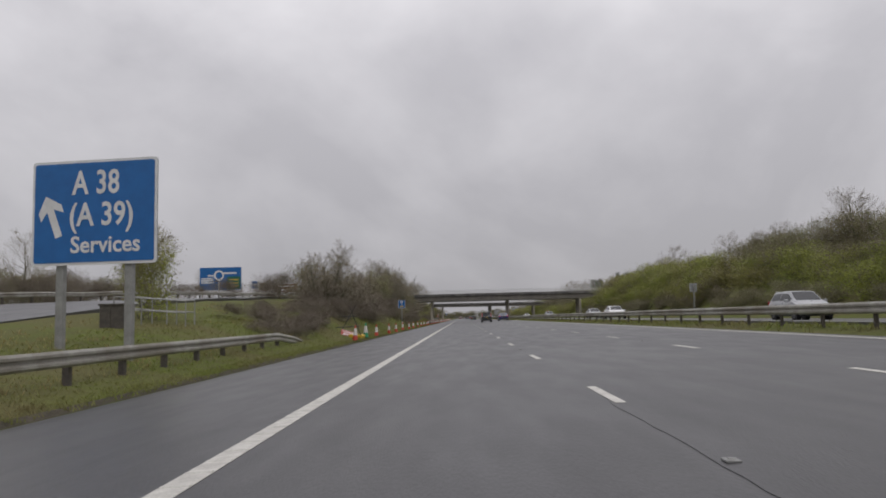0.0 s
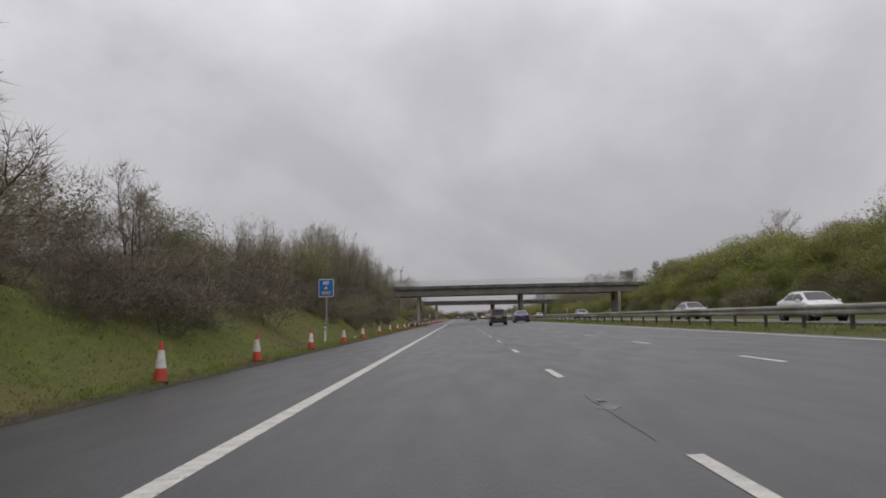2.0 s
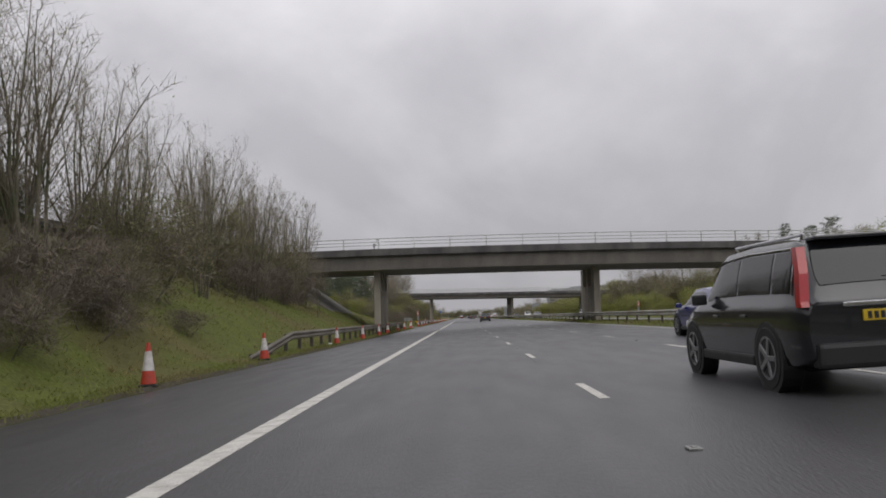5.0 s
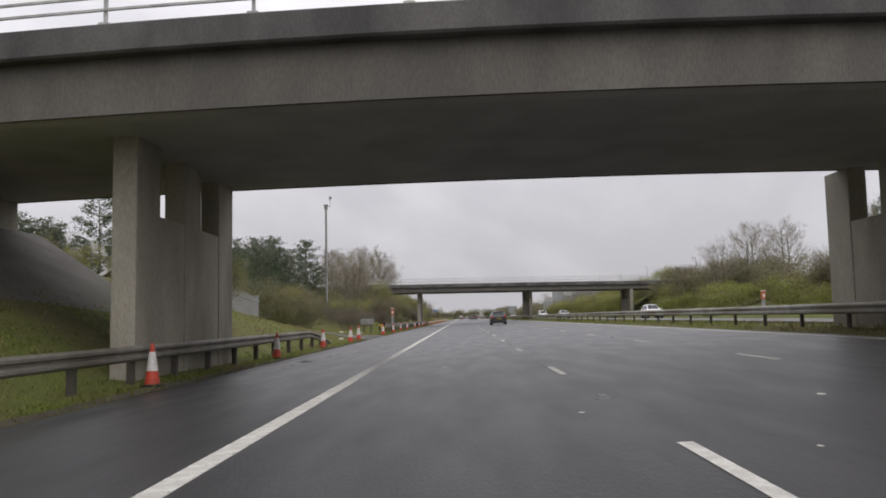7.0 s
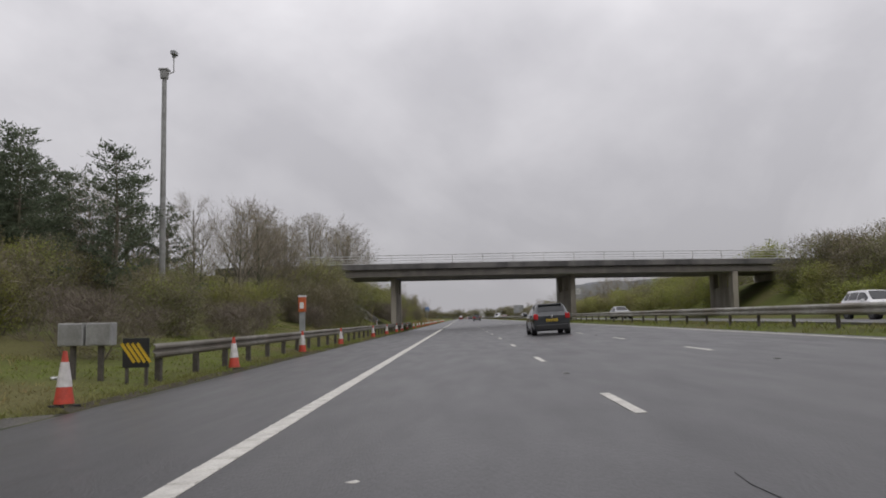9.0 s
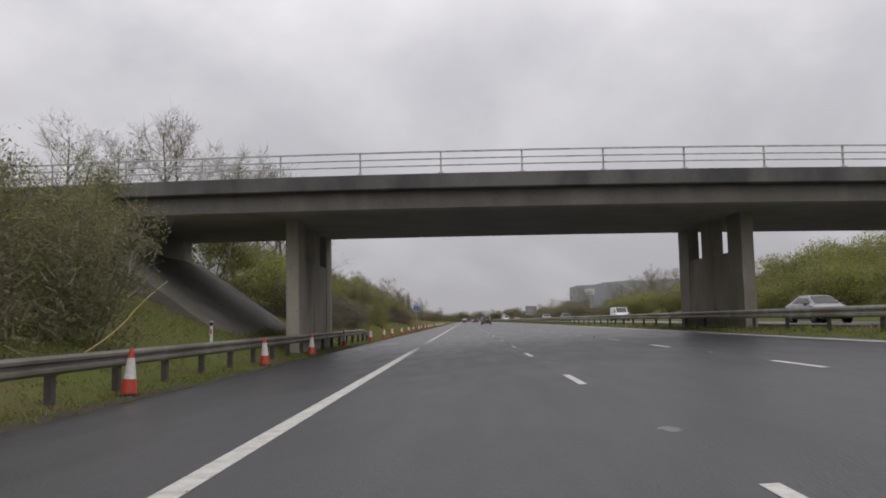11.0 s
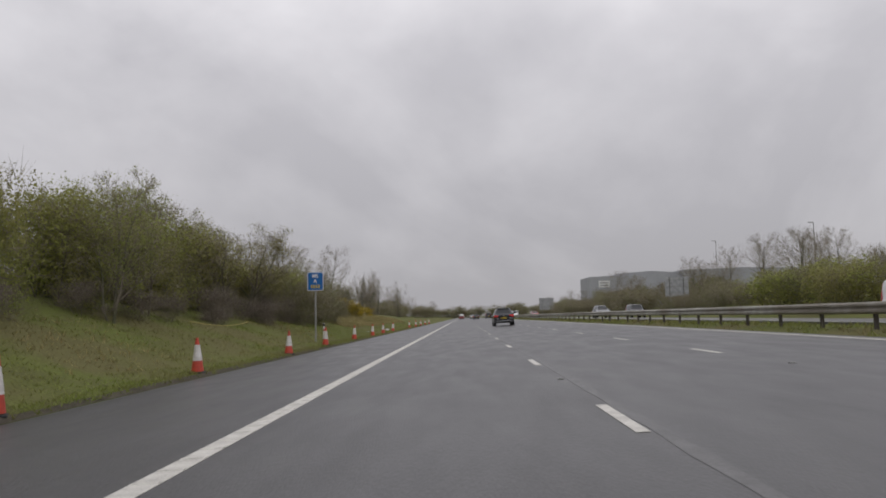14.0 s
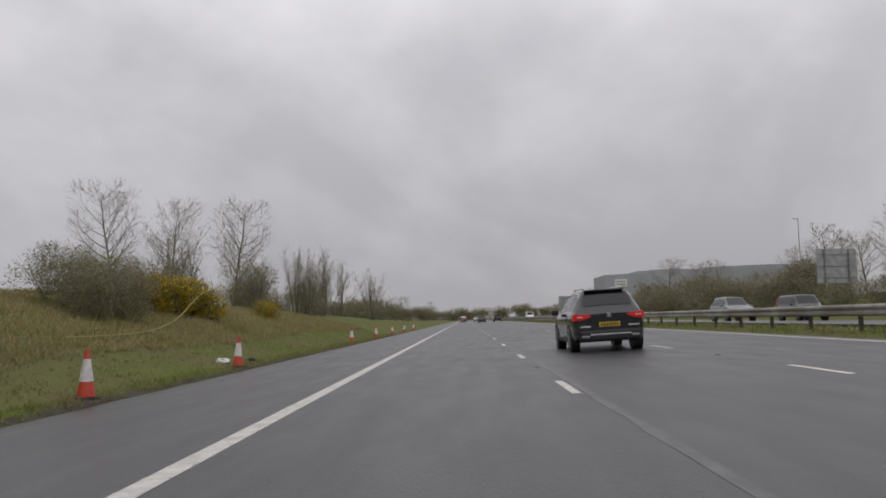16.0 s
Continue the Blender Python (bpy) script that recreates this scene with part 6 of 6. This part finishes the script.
car("dark boxy car on the opposite carriageway", "boxy", 4.6, 1.85, 1.75, "paint_grey", on_far(24.9, 457.0), 180)
car("red saloon car far off on the opposite carriageway", "saloon", 4.6, 1.8, 1.46, "paint_red", on_far(19.3, 540.0), 180)
car("white panel van far off on the opposite carriageway", "van", 5.2, 1.95, 2.1, "paint_white", on_far(19.3, 610.0), 180)

# ---- road surface details ----
def crack(x, y0, y1, wide, mat, seed):
    """A wandering open joint along the lane line."""
    r = random.Random(seed)
    n = max(3, round((y1 - y0) / 0.35))
    ring = []
    for k in range(n + 1):
        y = y0 + (y1 - y0) * k / n
        c = x + 0.05 * noise.noise((y * 0.9, seed % 97, 0)) + 0.035 * noise.noise((y * 3.1, seed % 89, 4))
        w = wide * (0.35 + r.random()) * (0.15 if k in (0, n) else 1)
        ring.append((c - w / 2, c + w / 2, y))
    bm = bmesh.new()
    loft(bm, [[(a, y, FALL * a + 0.005), (b, y, FALL * b + 0.005), (b, y, FALL * b + 0.001), (a, y, FALL * a + 0.001)] for a, b, y in ring])
    return marking("crack", bm, mat)


def joint(x, y0, y1, wide, seed):
    """A worn strip along the lane joint with ragged edges, sunk flush with the road."""
    n = round((y1 - y0) / 0.5)
    rows = []
    for k in range(n + 1):
        y = y0 + (y1 - y0) * k / n
        c = x + 0.03 * noise.noise((y * 0.11, seed % 31, 2))
        w = wide * (1 + 0.5 * noise.noise((y * 0.8, seed % 53, 1))) * min(1, 0.2 + 0.4 * min(k, n - k))
        rows.append([(c - w / 2, y, FALL * (c - w / 2) + 0.003), (c + w / 2, y, FALL * (c + w / 2) + 0.003), (c + w / 2, y, FALL * c - 0.01), (c - w / 2, y, FALL * c - 0.01)])
    bm = bmesh.new()
    loft(bm, rows)
    return marking("worn_joint", bm, "band")


r = random.Random(77)
y = 4.0
while y < 304:
    ln = r.uniform(1.0, 6.0)
    crack(3.56 + 0.05 * noise.noise((y * 0.05, 2, 0)), y, y + ln, r.uniform(0.010, 0.020), "seam", int(y * 7))
    y += ln + r.uniform(0.5, 12) * (1 if r.random() < 0.7 else 3)
y = 309.0
while y < 560:  # pale worn joint beside the newer surface
    ln = r.uniform(14, 40)
    joint(3.80, y, y + ln, r.uniform(0.10, 0.15), int(y))
    if r.random() < 0.4:
        crack(3.72, y + 2, y + ln * r.uniform(0.3, 0.6), 0.012, "seam", int(y * 9))
    y += ln + r.uniform(0.2, 1.5)
for x, y in ((3.62, 58.6), (3.66, 95.3), (3.63, 112.6), (3.62, 185.0), (3.66, 220.5), (3.68, 283.0), (3.60, 320.3)):
    bm = bmesh.new()
    n = 16
    ring = [(x + 0.12 * r.uniform(0.45, 1.3) * math.cos(2 * math.pi * k / n), y + 0.20 * r.uniform(0.45, 1.3) * math.sin(2 * math.pi * k / n)) for k in range(n)]
    loft(bm, [[(a, b, FALL * a + 0.003) for a, b in ring], [(a, b, FALL * a - 0.004) for a, b in ring]])
    marking("worn_patch", bm, "patch")
bm = bmesh.new()
for k in range(26):
    x, y, s = r.uniform(1.0, 7.6), r.uniform(176, 236), r.uniform(0.02, 0.05)
    ring = [(x + 1.3 * s * r.uniform(0.5, 1.3) * math.cos(a), y + 1.5 * s * r.uniform(0.5, 1.3) * math.sin(a)) for a in (0, 1.05, 2.1, 3.14, 4.2, 5.24)]
    loft(bm, [[(a, b, FALL * a + 0.0025) for a, b in ring], [(a, b, FALL * a - 0.004) for a, b in ring]])
tagged(marking("scuffs", bm, "paint"), kind="stuff")



def wet_patch(x0, x1, y0, y1, seed):
    """A thin film of water on the shoulder, with a ragged outline."""
    n = 48
    ring = []
    for k in range(n):
        a = 2 * math.pi * k / n
        q = 1 + 0.38 * noise.noise((math.cos(a) * 1.6, math.sin(a) * 1.6, seed)) + 0.16 * noise.noise((math.cos(a) * 6, math.sin(a) * 6, seed))
        ring.append(((x0 + x1) / 2 + (x1 - x0) / 2 * q * math.cos(a), (y0 + y1) / 2 + (y1 - y0) / 2 * q * math.sin(a)))
    bm = bmesh.new()
    loft(bm, [[(a, b, FALL * a + 0.0035) for a, b in ring], [(a, b, FALL * a - 0.006) for a, b in ring]])
    return tagged(marking("wet_patch", bm, "wet"), "thin film of rain water")


for x0, x1, y0, y1, seed in ((-3.3, -1.9, 199, 207, 1), (-3.6, -2.6, 195, 201, 2), (-3.3, -1.9, 316, 323, 4), (-3.6, -2.6, 312, 318, 5)):
    wet_patch(x0, x1, y0, y1, seed)

# a darker repair across the inner lane
bm = bmesh.new()
n = 24
front = [(-0.25 + 3.7 * k / n, 388.9 + 0.10 * noise.noise((k * 0.6, 3, 0))) for k in range(n + 1)]
back = [(-0.25 + 3.7 * k / n, 389.8 + 0.14 * noise.noise((k * 0.6, 8, 0))) for k in range(n + 1)]
loft(bm, [[(a[0], a[1], FALL * a[0] + 0.003), (b[0], b[1], FALL * b[0] + 0.003), (b[0], b[1], FALL * b[0] - 0.01), (a[0], a[1], FALL * a[0] - 0.01)] for a, b in zip(front, back)])
marking("repair_strip", bm, "seam")

# ---- verge grass and soil edge ----
def tufts(name, label, n, xs, ys, h, mat, seed, blades=5, keep=None):
    r = random.Random(seed)
    v, f = [], []
    for _ in range(n):
        x, y = r.uniform(*xs), r.uniform(*ys)
        if x < -3.9 and np.interp(-x, *TRACK_NEAR) < y < np.interp(-x, *TRACK_FAR):
            continue
        if keep and not keep(x, y):
            continue
        z = land(x, y) - 0.02
        for _ in range(blades):
            a, hh, ln = r.uniform(0, 6.28), h * r.uniform(0.4, 1.25), r.uniform(0.5, 1.6)
            bx, by = x + r.gauss(0, 0.07), y + r.gauss(0, 0.07)
            dx, dy, w = math.cos(a), math.sin(a), 0.011 + 0.05 * h
            k = len(v)
            v += [(bx - dy * w, by + dx * w, z), (bx + dy * w, by - dx * w, z), (bx + dx * hh * ln + dy * w * 0.2, by + dy * hh * ln - dx * w * 0.2, z + hh), (bx + dx * hh * ln - dy * w * 0.2, by + dy * hh * ln + dx * w * 0.2, z + hh)]
            f.append((k, k + 1, k + 2, k + 3))
    ob = new(name, mesh_of(name, v, f, M[mat]))
    return tagged(ob, label, "grass", kind="stuff")


tufts("verge_grass", "tufts of rough green grass on the verge", 56000, (-9.8, -4.05), (6, 470), 0.075, "blade", 1, 4)
tufts("edge_grass", "short grass along the edge of the hard shoulder", 9000, (-4.6, -3.98), (6, 470), 0.08, "blade", 2, 5)
tufts("reserve_grass", "tufts of green grass on the central reservation", 9000, (11.6, 15.0), (10, 520), 0.16, "blade", 3, 4)
tufts("dry_grass", "pale dry grass on the bank", 14000, (-18, -6.6), (412, 470), 0.19, "straw", 4, 5)
tufts("bank_grass", "rough mixed grass on the bank", 12000, (-12, -5.2), (10, 400), 0.13, "straw", 5, 4, lambda x, y: noise.noise((x * 0.3, y * 0.12, 1)) > 0.05)

r = random.Random(31)
bm = bmesh.new()
ys = [4 + 0.8 * k for k in range(600)]
va = [bm.verts.new((-3.99 + 0.06 * noise.noise((y * 0.7, 1, 0)), y, FALL * -4 + 0.012)) for y in ys]
vb = [bm.verts.new((-4.13 + 0.12 * noise.noise((y * 0.5, 5, 0)), y, land(-4.13, y) + 0.022)) for y in ys]
for k in range(len(ys) - 1):
    if not 224.6 < ys[k] < 237.5:
        bm.faces.new((va[k], va[k + 1], vb[k + 1], vb[k]))
bmesh.ops.solidify(bm, geom=bm.faces[:], thickness=0.01)
M["soil"] = material("soil", (0.150, 0.132, 0.105), (0.115, 0.105, 0.075), 3.0, 0.95, 0, 0.6, 30.0, 0.8, 0.2)
tagged(part("soil_edge", bm, M["soil"]), "bare soil and grit along the tarmac edge", "soil", kind="stuff")
